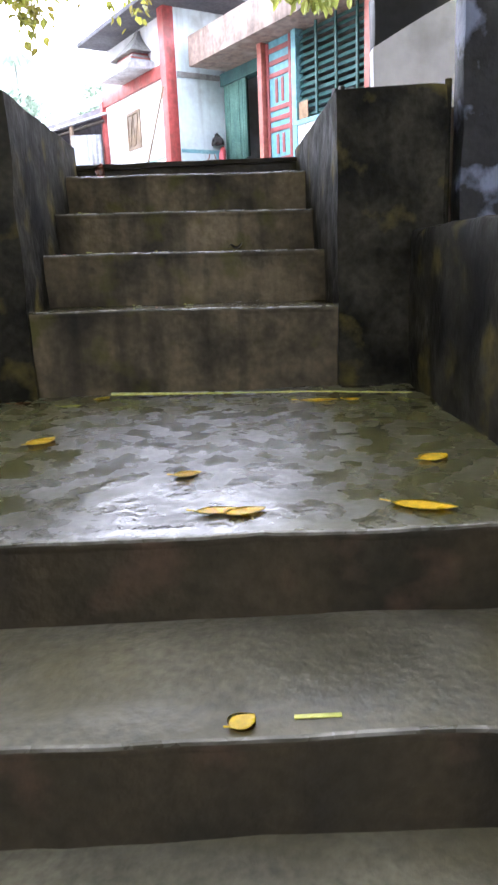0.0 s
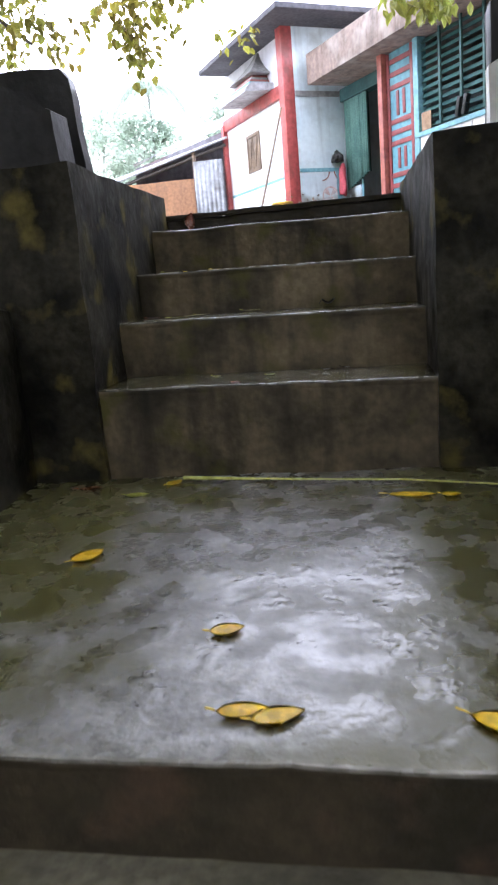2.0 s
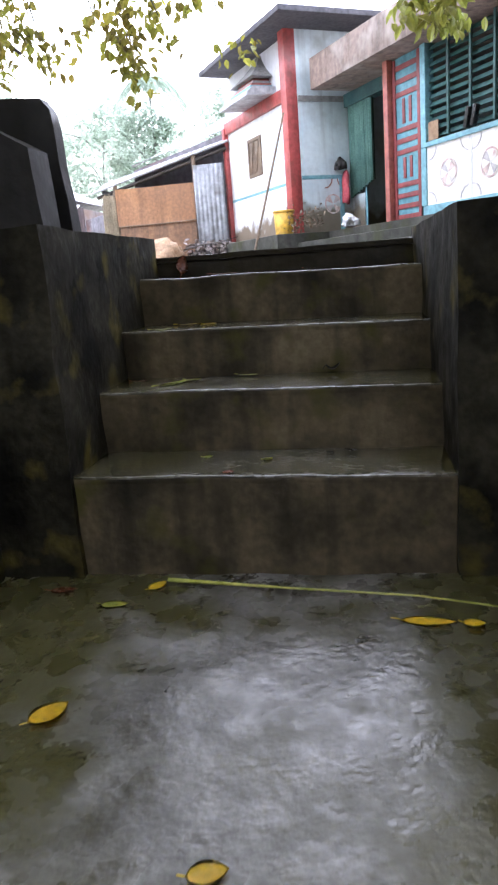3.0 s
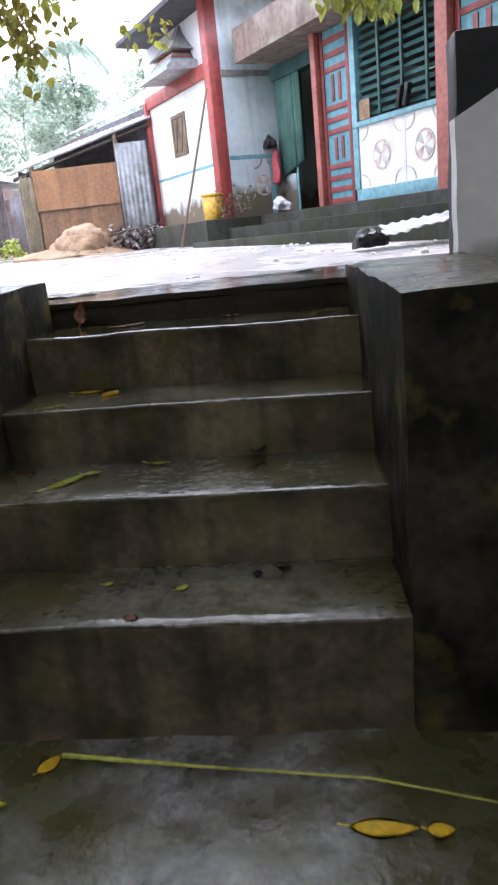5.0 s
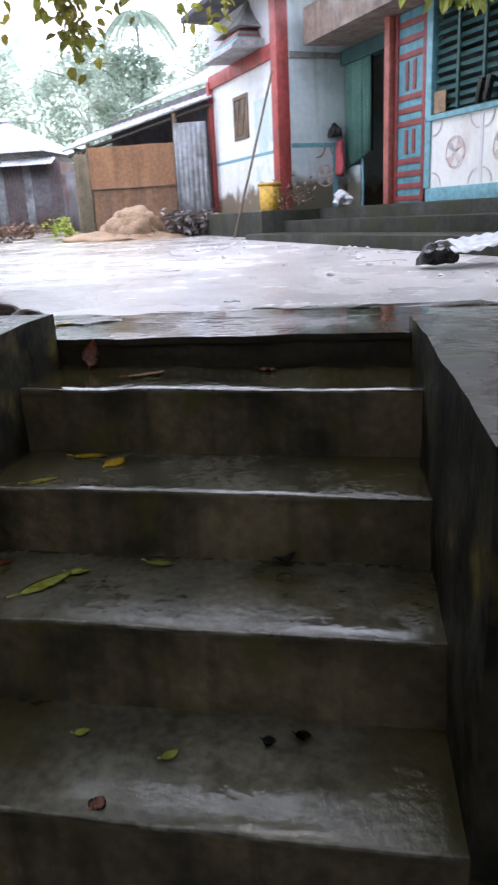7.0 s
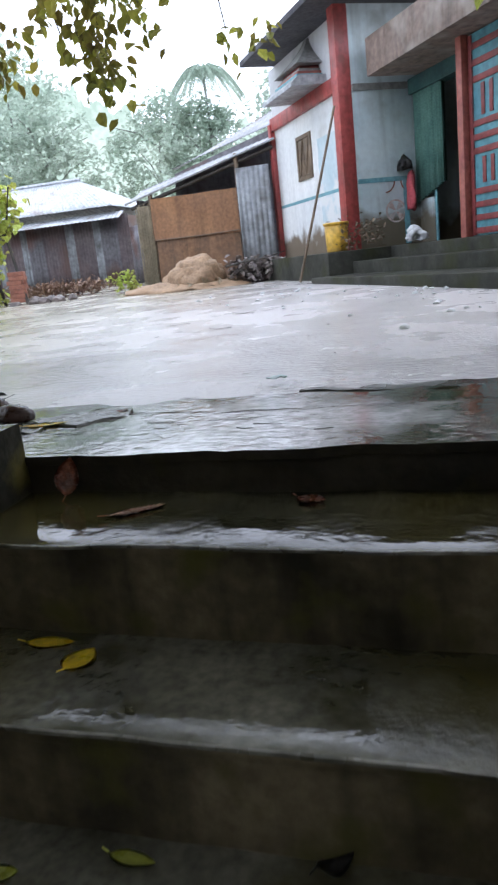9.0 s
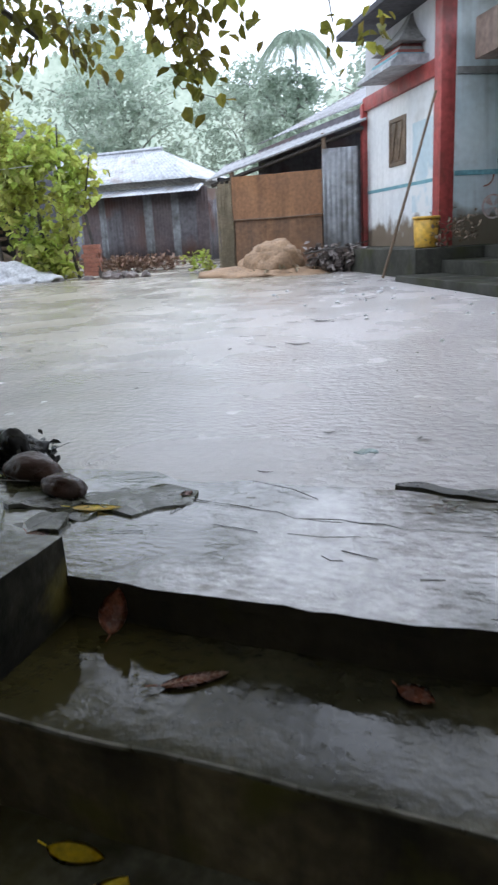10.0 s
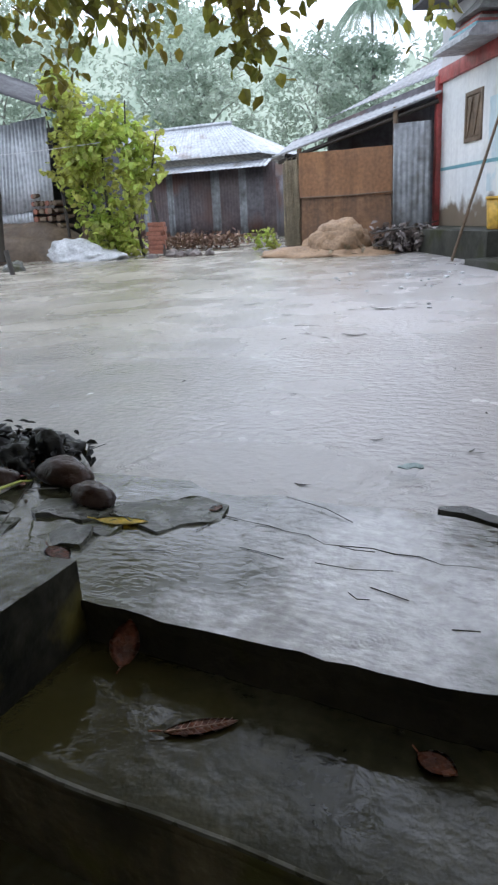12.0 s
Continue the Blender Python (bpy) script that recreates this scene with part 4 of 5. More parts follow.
ysp = group_of("pale_leafy_twig", pose(0.8, 7.45, 2.2), "hanging twig of pale yellow-green wet leaves", "twig")
part("twig", tube(B(), [(-0.1, 0, 0.9), (-0.05, 0.02, 0.4), (0, 0, 0.0)], [0.008, 0.006, 0.003], 5), M_bark, ysp)
foliage("leaves", [(rng.uniform(-0.22, 0.2), rng.uniform(-0.12, 0.12), rng.uniform(0.0, 0.5)) for _ in range(26)], 9, (0.04, 0.04, 0.04), 0.095, M_yleaf, ysp, 33, 0.8)

# ---- house details ----
M_hood = material("grey_hood_cement", (0.45, 0.47, 0.49), (0.34, 0.36, 0.38), 3, 18, (0.45, 0.65), 0.2, (0.25, 0.26, 0.26), (0.56, 0.7), 3.0, 0.35)
hood = part("window_hood", prism(B(), [(-0.452, 3.17), (-0.9, 3.15), (-0.9, 3.19), (-0.8, 3.27), (-0.452, 3.27)], 1.9, 2.97, "x"), M_hood, house, "flared pale cement window hood with painted mouldings")
for k, mt in enumerate((M_blue, M_salmon, M_grey, M_red)):
    part("moulding", box(B(), 2.11 + 0.03 * k, 2.87 - 0.03 * k, -0.79 + 0.03 * k, -0.452, 3.272 + 0.036 * k, 3.306 + 0.036 * k, 0.005), mt, hood)
spire = B()
tiers = []
for k in range(7):
    q = k / 6
    hw, dp, z = 0.36 * (1 - q) ** 1.5 + 0.05, 0.3 * (1 - q) ** 1.4 + 0.03, 3.418 + 0.36 * q
    tiers.append([spire.verts.new(c) for c in ((2.49 - hw, -0.453, z), (2.49 - hw, -0.453 - dp, z), (2.49 + hw, -0.453 - dp, z), (2.49 + hw, -0.453, z))])
for a, c in zip(tiers, tiers[1:]):
    for k in range(4):
        spire.faces.new((a[k], a[(k + 1) % 4], c[(k + 1) % 4], c[k]))
spire.faces.new(tiers[0][::-1])
spire.faces.new(tiers[-1])
part("spire", spire, M_grey, hood, "grey concave top of the hood")
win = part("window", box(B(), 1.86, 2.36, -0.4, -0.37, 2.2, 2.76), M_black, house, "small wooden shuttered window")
for a, c, z0, z1 in ((1.86, 1.91, 2.2, 2.76), (2.31, 2.36, 2.2, 2.76), (1.91, 2.31, 2.2, 2.25), (1.91, 2.31, 2.71, 2.76)):
    part("frame", box(B(), a, c, -0.47, -0.4, z0, z1, 0.004), M_wood, win)
for a in (1.915, 2.115):
    part("shutter", box(B(), a, a + 0.19, -0.46, -0.44, 2.255, 2.705, 0.004), M_wood, win)
    part("brace", prism(B(), [(a + 0.01, 2.27), (a + 0.05, 2.27), (a + 0.18, 2.69), (a + 0.14, 2.69)], -0.472, -0.461, "y"), M_wood, win)
hpart("dado_line", 1.06, 3.43, 0.451, 0.455, 1.93, 1.97, M_blue, "painted blue line", 0.0)
part("faded_patch", box(B(), 2.55, 3.38, -0.454, -0.4505, 1.62, 2.62), material("faded_blue_wash", (0.42, 0.55, 0.6), (0.55, 0.63, 0.66), 2.5, 16, (0.5, 0.7), 0.1, (0.7, 0.71, 0.7), (0.52, 0.6), 3.0, grain=0.06), house, "patch of faded blue wash")
part("dado_line", box(B(), 3.601, 3.606, -0.44, 0.24, 1.95, 2.0), M_blue, house)
part("dado_line", box(B(), 3.601, 3.606, 0.13, 0.2, 1.24, 1.95), M_blue, house)
part("ceiling_band", box(B(), 3.601, 3.62, -0.44, 0.24, 2.93, 3.0), M_grey, house)


def ring(bm, centre, r0, r1, normal, depth, a0=0.0, a1=math.tau, n=24):
    """A flat ring or arc of a real thickness on a wall; normal 'n' faces the yard, 's' faces along the porch."""
    def put(r, a, h):
        p, z = r * math.cos(a), centre[2] + r * math.sin(a)
        return (centre[0] + p, -(centre[1] + h), z) if normal == "n" else (centre[0] + h, -(centre[1] + p), z)
    sec = []
    for k in range(n + 1):
        a = a0 + (a1 - a0) * k / n
        sec.append([bm.verts.new(put(r, a, h)) for r, h in ((r0, 0), (r1, 0), (r1, depth), (r0, depth))])
    for p, q in zip(sec, sec[1:]):
        for k in range(4):
            bm.faces.new((p[k], p[(k + 1) % 4], q[(k + 1) % 4], q[k]))
    bmesh.ops.recalc_face_normals(bm, faces=bm.faces[:])
    return bm


def wheel(centre, normal, r, parent):
    hub = part("painted_wheel", ring(B(), centre, r * 0.86, r, normal, 0.004), M_faded, parent, "faded painted wheel flower")
    for k in range(4):
        a = math.pi / 4 + k * math.pi / 2
        part("petal", ring(B(), centre, r * 0.1, r * 0.8, normal, 0.005, a - 0.36, a + 0.36, 8), M_fadedgrey if k % 2 else M_faded, hub)


wheel((6.13, 0.002, 1.66), "n", 0.145, house)
wheel((6.78, 0.002, 1.66), "n", 0.145, house)
for cx, a0 in ((5.8, -0.5 * math.pi), (6.46, 0.5 * math.pi), (6.52, -0.5 * math.pi), (7.03, 0.5 * math.pi)):
    for z, sg in ((1.37, 1), (1.96, -1)):
        a = (0 if a0 < 0 else math.pi / 2) if sg > 0 else (-math.pi / 2 if a0 < 0 else math.pi)
        part("painted_arc", ring(B(), (cx, 0.002, z), 0.12, 0.135, "n", 0.004, a, a + math.pi / 2, 8), M_fadedgrey, house)
hpart("painted_bar", 6.47, 6.51, 0.0, 0.005, 1.365, 1.965, M_whiteup, "", 0.0)
wheel((3.602, -0.02, 1.62), "s", 0.13, house)
part("painted_arc", ring(B(), (3.602, 0.1, 1.95), 0.11, 0.125, "s", 0.004, math.pi, 1.5 * math.pi, 8), M_brick, house)
part("painted_arc", ring(B(), (3.602, -0.22, 1.95), 0.11, 0.125, "s", 0.004, 1.5 * math.pi, math.tau, 8), M_brick, house)
# louvred window
louvre = part("louvred_window", box(B(), 5.775, 7.045, 0.06, 0.075, 2.02, 2.045), M_teal, house, "teal slatted window")
for k in range(12):
    z = 2.06 + 0.08 * k
    part("slat", prism(B(), [(0.03, z), (0.045, z - 0.004), (0.085, z + 0.045), (0.07, z + 0.049)], 5.775, 7.045, "x"), M_teal, louvre)
for x in (6.1, 6.45, 6.8):
    part("bar", box(B(), x, x + 0.03, 0.005, 0.028, 2.045, 3.015, 0.003), M_teal, louvre)
part("notice", box(B(), 5.8, 5.97, -0.004, 0.004, 2.03, 2.22), M_sand, louvre, "brown paper notice")
# panelled door leaves
def leaf_door(s0, s1, n0):
    leaf = part("door_leaf", box(B(), s0, s1, -n0 - 0.03, -n0, 1.235, 3.01, 0.004), M_doorblue, house, "blue door leaf with red rails and panels")
    w = s1 - s0
    for a, c in ((s0, s0 + 0.1 * w), (s1 - 0.1 * w, s1)):
        part("stile", box(B(), a, c, -n0 - 0.045, -n0 - 0.031, 1.24, 3.0, 0.003), M_doorred, leaf)
    for z in (1.28, 1.4, 1.52, 1.64, 2.0, 2.12, 2.24, 2.62, 2.76, 2.9):
        part("rail", box(B(), s0 + 0.1 * w + 0.002, s1 - 0.1 * w - 0.002, -n0 - 0.042, -n0 - 0.031, z - 0.028, z + 0.028, 0.003), M_doorred, leaf)
    for z0, z1 in ((1.71, 1.94), (2.3, 2.57)):
        for q in (0.34, 0.58):
            part("panel_strip", box(B(), s0 + q * w, s0 + (q + 0.1) * w, -n0 - 0.04, -n0 - 0.031, z0, z1, 0.003), M_doorred, leaf)


leaf_door(5.15, 5.67, -0.03)
leaf_door(7.205, 7.8, -0.03)
hpart("end_wall", 7.81, 8.5, -0.15, 0.0, 1.23, 3.02, M_white, "white wall", 0.0)
# curtain, folded
cur = B()
pts = [(3.62 + 0.6 * k / 60, 0.3 + 0.022 * math.sin(k * 0.9) + 0.012 * math.sin(k * 2.3)) for k in range(61)]
lo, hi = [], []
for p in pts:
    lo.append([cur.verts.new((p[0], p[1], 1.68 + 0.3 * (p[0] - 3.62))), cur.verts.new((p[0], p[1] + 0.004, 1.68 + 0.3 * (p[0] - 3.62)))])
    hi.append([cur.verts.new((p[0], p[1], 2.86)), cur.verts.new((p[0], p[1] + 0.004, 2.86))])
for k in range(60):
    cur.faces.new((lo[k][0], lo[k + 1][0], hi[k + 1][0], hi[k][0]))
    cur.faces.new((lo[k][1], hi[k][1], hi[k + 1][1], lo[k + 1][1]))
    cur.faces.new((lo[k][0], lo[k][1], lo[k + 1][1], lo[k + 1][0]))
curtain = part("curtain", cur, M_cloth, None, "", True)
curtain.matrix_world = HOUSE
tagged(curtain, "faded green cloth curtain hanging in the doorway", "curtain")
hpart("door_panel", 3.62, 3.93, -0.36, -0.33, 1.235, 1.72, M_porchwall, "pale painted board beside the doorway", 0.004)
hpart("door_frame", 3.935, 3.975, -0.36, -0.335, 1.235, 2.3, M_blue, "light blue door post")


def at_house(s, n, z, turn=0):
    return HOUSE @ pose(s, -n, z, 0, 0, turn)


g = part("hanging_garment", lump(B(), (0, 0, 0), (0.09, 0.04, 0.3), 1.0, 25, 0.5, 3), M_redcloth, None, "", True)
g.matrix_world = at_house(3.7, -0.18, 1.72)
tagged(g, "pink-red garment hanging beside the doorway", "garment")
g = part("hanging_bag", lump(B(), (0, 0, 0), (0.1, 0.07, 0.12), 1.0, 26, 0.4, 3), M_debris, None, "", True)
g.matrix_world = at_house(3.67, -0.12, 2.1)
tagged(g, "small dark bag hanging on the porch wall", "bag")
for k, dx in enumerate((0.0, 0.1)):
    g = part("sandal", box(B(), -0.025, 0.025, -0.03, 0.03, 0, 0.2, 0.012), M_debris)
    g.matrix_world = at_house(6.47 + dx, 0.02, 2.03 + 0.004 * k, 0) @ pose(0, -0.02, 0, 0, 14 + 3 * k, 0)
    tagged(g, "dark sandal propped on the window sill", "sandal", "sandals on the sill")
pot = group_of("yellow_bucket", at_house(3.7, 0.8, 1.232), "yellow plastic tub standing on the plinth", "bucket")
part("tub", lathe(B(), [(0.0, 0.0), (0.115, 0.0), (0.12, 0.01), (0.135, 0.3), (0.125, 0.305), (0.11, 0.03), (0.0, 0.03)]), M_yellow, pot, "", True)
part("rim", lathe(B(), [(0.134, 0.29), (0.146, 0.292), (0.148, 0.315), (0.136, 0.32), (0.122, 0.31)]), M_yellow, pot, "", True)
heap_bag = lump(B(), (0, 0, 0.05), (0.13, 0.08, 0.09), 1.0, 28, 0.9, 4)
hb = part("white_bag", heap_bag, M_bag, None, "", True)
hb.matrix_world = at_house(4.55, 0.3, 1.24)
tagged(hb, "crumpled white plastic bag on the porch", "bag")
brush = group_of("potted_weeds", at_house(3.9, 0.6, 1.24), "dry brown brush piled against the porch wall", "brush", kind="stuff")
foliage("brush_blades", [(random.uniform(-0.25, 0.3), random.uniform(-0.2, 0.2), random.uniform(0.02, 0.26)) for _ in range(26)], 9, (0.06, 0.05, 0.04), 0.05, M_wood, brush, 6, -0.5)
tagged(part("cane", tube(B(), [(-1.14, 12.1, 0.94), (-0.9, 12.2, 1.8), (-0.64, 12.3, 2.75)], [0.016, 0.015, 0.013], 6), M_wood), "long bamboo cane leaning on the plinth", "cane")

# ---- right side of the stair head ----
setting("wall_right_gable", roughen(prism(B(), [(0.88, 0.84), (1.8, 0.84), (1.8, 1.78), (0.88, 1.3)], 5.26, 5.34, "y"), 0.06, 0.006), M_gable, "grey cement wall with a sloping top", "wall")
setting("wall_right_black", block(0.9, 1.8, 5.345, 5.5, 0.84, 1.55, 0.012, 0.06, 0.007), M_dark, "black mouldy wall above the sloping cement", "wall")
setting("wall_joint_post", tube(B(), [(0.912, 4.2, 0.3), (0.912, 4.2, 0.93)], 0.011, 8), M_wall, "thin pipe at the wall joint", "pipe")
junk = group_of("tin_scrap", pose(1.1, 7.6, 0.88), "torn wet tin sheet thrown down on the ground", "scrap")
part("sheet", roughen(sheet(B(), 0.75, 0.42, pose(-0.2, -0.2, 0.07, 4, -4, 12), amp=0.006), 0.2, 0.025, 3), M_tin, junk, "", True)
part("lump", lump(B(), (-0.28, -0.05, 0.02), (0.11, 0.1, 0.09), 1.0, 33, 0.5), M_debris, junk, "black wet clod")

# ---- fallen leaves and scraps ----
def leaf_mesh(length, width, curl, lobes=0.0):
    bm = B()
    n = 9
    rows = []
    for k in range(n + 1):
        q = k / n
        w = width * (math.sin(math.pi * q ** 0.85) ** 0.8 if 0 < k < n else 0.03) * (1 + lobes * math.sin(q * 31))
        z = curl * length * (q - 0.5) ** 2 * 2 + 0.002
        rows.append([bm.verts.new((length * (q - 0.5), w * sgn, z + abs(sgn) * curl * width * 0.7)) for sgn in (-0.5, -0.25, 0, 0.25, 0.5)])
    for a, c in zip(rows, rows[1:]):
        for k in range(4):
            bm.faces.new((a[k], c[k], c[k + 1], a[k + 1]))
    bmesh.ops.solidify(bm, geom=bm.faces[:], thickness=0.0006)
    return bm


def fallen(x, y, z, length, width, turn, mat, label, curl=0.35, tilt=(0, 0), lobes=0.0):
    lf = group_of("fallen_leaf", pose(x, y, z, tilt[0], tilt[1], turn), label, "leaf", "fallen leaves")
    part("blade", leaf_mesh(length, width, curl, lobes), mat, lf, "", True)
    part("stalk", tube(B(), [(-length * 0.5, 0, curl * length * 0.5 + 0.004), (-length * 0.68, 0.004, 0.006)], 0.0014, 5), mat, lf)
    if mat is M_fallbrown and length > 0.09:
        rib = tube(B(), [(length * (q - 0.5), 0, curl * length * (q - 0.5) ** 2 * 2 + 0.0032) for q in (0.03, 0.3, 0.6, 0.95)], [0.0012, 0.001, 0.0008, 0.0005], 5)
        for k in range(9):
            q = 0.12 + 0.09 * k
            w = width * 0.42 * math.sin(math.pi * q ** 0.85) ** 0.8
            for sg in (-1, 1):
                z = curl * length * (q - 0.5) ** 2 * 2 + 0.0032
                tube(rib, [(length * (q - 0.5), 0, z), (length * (q - 0.42), sg * w, z + 2 * curl * 0.7 * w)], [0.0007, 0.0004], 4)
        part("veins", rib, M_vein, lf, "pale ribs of the leaf")
    return lf


YL, GL, RL = "wet yellow fallen leaf on cement", "wet green-yellow fallen leaf on cement", "wet red-brown fallen leaf"
for x, y, z, ln, wd, tn, m in ((-0.46, 4.06, 0, 0.075, 0.03, 10, M_fallbrown), (-0.29, 3.98, 0, 0.07, 0.03, 5, M_fallgreen), (-0.262, 3.536, 0, 0.085, 0.05, 55, M_fall), (0.12, 3.2, 0, 0.06, 0.035, 20, M_fall),
                               (0.185, 2.975, 0, 0.075, 0.03, 8, M_fall), (0.235, 2.965, 0, 0.075, 0.034, 20, M_fall), (0.63, 3.245, 0, 0.075, 0.045, 30, M_fall), (0.535, 2.955, 0, 0.11, 0.04, -20, M_fall),
                               (0.465, 3.908, 0, 0.12, 0.035, -3, M_fall), (0.563, 3.902, 0, 0.05, 0.03, 0, M_fall), (-0.21, 4.09, 0, 0.06, 0.035, 60, M_fall), (0.22, 2.6, -0.145, 0.04, 0.03, 40, M_fall),
                               (-0.275, 4.945, 0.616, 0.09, 0.03, 5, M_fall), (-0.195, 4.9, 0.616, 0.07, 0.045, 75, M_fall), (-0.325, 4.765, 0.617, 0.075, 0.022, 35, M_fallgreen),
                               (-0.25, 4.575, 0.461, 0.13, 0.035, 55, M_fallgreen), (-0.2, 4.63, 0.461, 0.05, 0.025, 15, M_fallgreen), (-0.03, 4.68, 0.461, 0.07, 0.02, -5, M_fallgreen), (-0.39, 4.66, 0.461, 0.05, 0.03, 20, M_fallbrown),
                               (-0.11, 4.36, 0.275, 0.03, 0.02, 30, M_fallgreen), (0.07, 4.32, 0.275, 0.035, 0.02, 50, M_fallgreen), (-0.02, 4.2, 0.275, 0.03, 0.025, 70, M_fallbrown), (0.24, 4.37, 0.275, 0.025, 0.02, 0, M_debris), (0.3, 4.39, 0.275, 0.03, 0.02, 0, M_debris),
                               (-0.17, 5.14, 0.783, 0.11, 0.026, 36, M_fallbrown), (0.15, 5.2, 0.779, 0.06, 0.035, -20, M_fallbrown), (-0.59, 5.55, 0.867, 0.12, 0.03, 14, M_fall), (-0.43, 5.68, 0.867, 0.035, 0.02, 80, M_fallbrown), (-0.62, 5.38, 0.867, 0.08, 0.035, -20, M_fallbrown)):
    fallen(x, y, z + (0.003 if z < 0.1 else 0.001), ln, wd * 1.35, tn, m, {M_fall: YL, M_fallgreen: GL}.get(m, RL), 0.012 if m is M_fallbrown else 0.02)
fallen(-0.36, 5.228, 0.828, 0.08, 0.05, 80, M_fallbrown, "red-brown leaf standing against the kerb", 0.25, (50, -65))
fallen(0.24, 4.7, 0.462, 0.05, 0.03, 30, M_debris, "curled black leaf on the tread", 0.6)
tagged(part("palm_stalk", tube(B(), [(-0.185, 4.105, 0.014), (0.14, 4.06, 0.012), (0.45, 4.02, 0.012), (0.75, 3.93, 0.012)], [0.006, 0.003, 0.0025, 0.002], 6), M_fallgreen), "long pale green palm stalk on the landing", "stalk")
tagged(part("leaf_strip", box(B(), 0.285, 0.345, 2.604, 2.612, -0.144, -0.142, 0.0008), M_fallgreen), "short green strip of leaf on the step", "leaf")

# rubble, husks and slabs beside the stair head
def broken_slab(x, y, z, r, thick, turn, seed, tilt=(0, 0)):
    q = random.Random(seed)
    n = 9
    outline = [(r * q.uniform(0.55, 1.25) * math.cos(math.tau * k / n), r * 0.75 * q.uniform(0.55, 1.25) * math.sin(math.tau * k / n)) for k in range(n)]
    bm = roughen(prism(B(), outline, 0, thick, "z"), 0.014, 0.007, 22)
    ob = part("broken_slab", bm, M_rubble)
    ob.matrix_world = pose(x, y, z, tilt[0], tilt[1], turn)
    return tagged(ob, "broken piece of wet grey cement", "slab", "broken cement pieces")


for k, (x, y, r, thick, tn, tilt) in enumerate(((-0.66, 5.45, 0.075, 0.01, 10, (5, -6)), (-0.74, 5.58, 0.095, 0.009, 40, (0, 3)), (-0.52, 5.62, 0.13, 0.008, 5, (0, 0)), (-0.85, 5.42, 0.07, 0.01, 70, (4, 0)), (-0.92, 5.52, 0.05, 0.01, 20, (0, 8)),
                                               (-0.6, 5.52, 0.045, 0.008, 60, (0, 0)))):
    broken_slab(x, y, 0.86, r, thick, tn, 3 + k, tilt)


def husk(x, y, z, r, turn, seed):
    bm = lump(B(), (0, 0, 0), (r, r * 0.6, r * 0.52), 1.0, seed, 0.1, 4)
    for v in bm.verts:
        k = abs(math.sin(3 * math.atan2(v.co.z, v.co.y)))
        v.co.y *= 1 - 0.08 * k
        v.co.z *= 1 - 0.08 * k
    ob = part("coconut_husk", bm, M_husk, None, "", True)
    ob.matrix_world = pose(x, y, z, 0, 0, turn)
    return tagged(ob, "wet brown coconut husk on the ground", "husk", "coconut husks")


husk(-0.87, 5.7, 0.89, 0.088, -8, 50)
husk(-0.725, 5.625, 0.88, 0.068, -15, 51)
husk(-1.02, 5.62, 0.887, 0.06, 30, 52)
d = group_of("debris_heap", pose(-1.12, 5.83, 0.862), "heap of black wet leaf debris", "heap", kind="stuff")
clods = B()
for k in range(12):
    q = random.Random(700 + k)
    lump(clods, (q.uniform(-0.22, 0.12), q.uniform(-0.08, 0.1), q.uniform(0.0, 0.02)), (q.uniform(0.05, 0.1), q.uniform(0.04, 0.07), q.uniform(0.03, 0.06)), 1.0, 90 + k, 0.5, 4)
for v in clods.verts:
    v.co += 0.005 * noise.noise_vector(v.co * 38)
part("clods", clods, M_debris, d, "glossy black clods", True)
foliage("wet_leaves", [(random.uniform(-0.22, 0.16), random.uniform(-0.12, 0.1), random.uniform(0.0, 0.07)) for _ in range(30)], 6, (0.03, 0.025, 0.01), 0.04, M_debris, d, 61, 0.35)
foliage("brown_bits", [(random.uniform(-0.2, 0.2), random.uniform(-0.2, 0.0), 0.01) for _ in range(16)], 4, (0.03, 0.03, 0.006), 0.03, M_fallbrown, d, 62, 0.0)
tagged(part("coconut_shell", lump(B(), (-0.985, 5.79, 0.91), (0.04, 0.022, 0.06), 1.0, 71, 0.3), M_debris, None, "", True), "broken black coconut shell standing up", "shell")
for pts in (((-0.31, 5.79, 0.87), (-0.2, 5.75, 0.872), (-0.13, 5.71, 0.868)), ((-2.05, 9.52, 0.925), (-1.78, 9.51, 0.928)), ((-0.98, 5.93, 0.868), (-0.93, 5.95, 0.887)), ((-0.02, 5.47, 0.866), (0.05, 5.45, 0.866)), ((-0.42, 5.57, 0.866), (-0.4, 5.66, 0.866)),
            ((-0.75, 5.35, 0.9), (-0.77, 5.47, 0.95), (-0.8, 5.6, 0.9)), ((0.13, 5.39, 0.866), (0.17, 5.4, 0.866)), ((-2.6, 8.2, 0.905), (-2.4, 8.23, 0.906)), ((-1.2, 8.0, 0.9), (-1.05, 8.02, 0.903))):
    tagged(part("twig", tube(B(), pts, 0.001, 5), M_bark), "small dark wet twig on the ground", "twig", "twigs")
lit = B()
q = random.Random(88)
for k in range(240):
    x, y = q.uniform(-5.5, 2.2), 5.9 + 7.0 * q.random() ** 0.8
    if noise.noise((x * 0.7, y * 0.9, 4.0)) < -0.05 and k % 4:
        continue
    r = q.uniform(0.002, 0.006) * (0.7 + 0.07 * (y - 5.9))
    bmesh.ops.create_cone(lit, cap_ends=True, segments=5, radius1=r, radius2=r * 0.5, depth=0.004, matrix=pose(x, y, ground_height(x, y) - 0.019, 0, 0, q.uniform(0, 360)) @ Matrix.Diagonal((q.uniform(1, 6), 0.8, 1, 1)))
tagged(part("litter", lit, M_bark), "scattered bits of dark leaf litter in the water", "litter", kind="stuff")
wl = B()
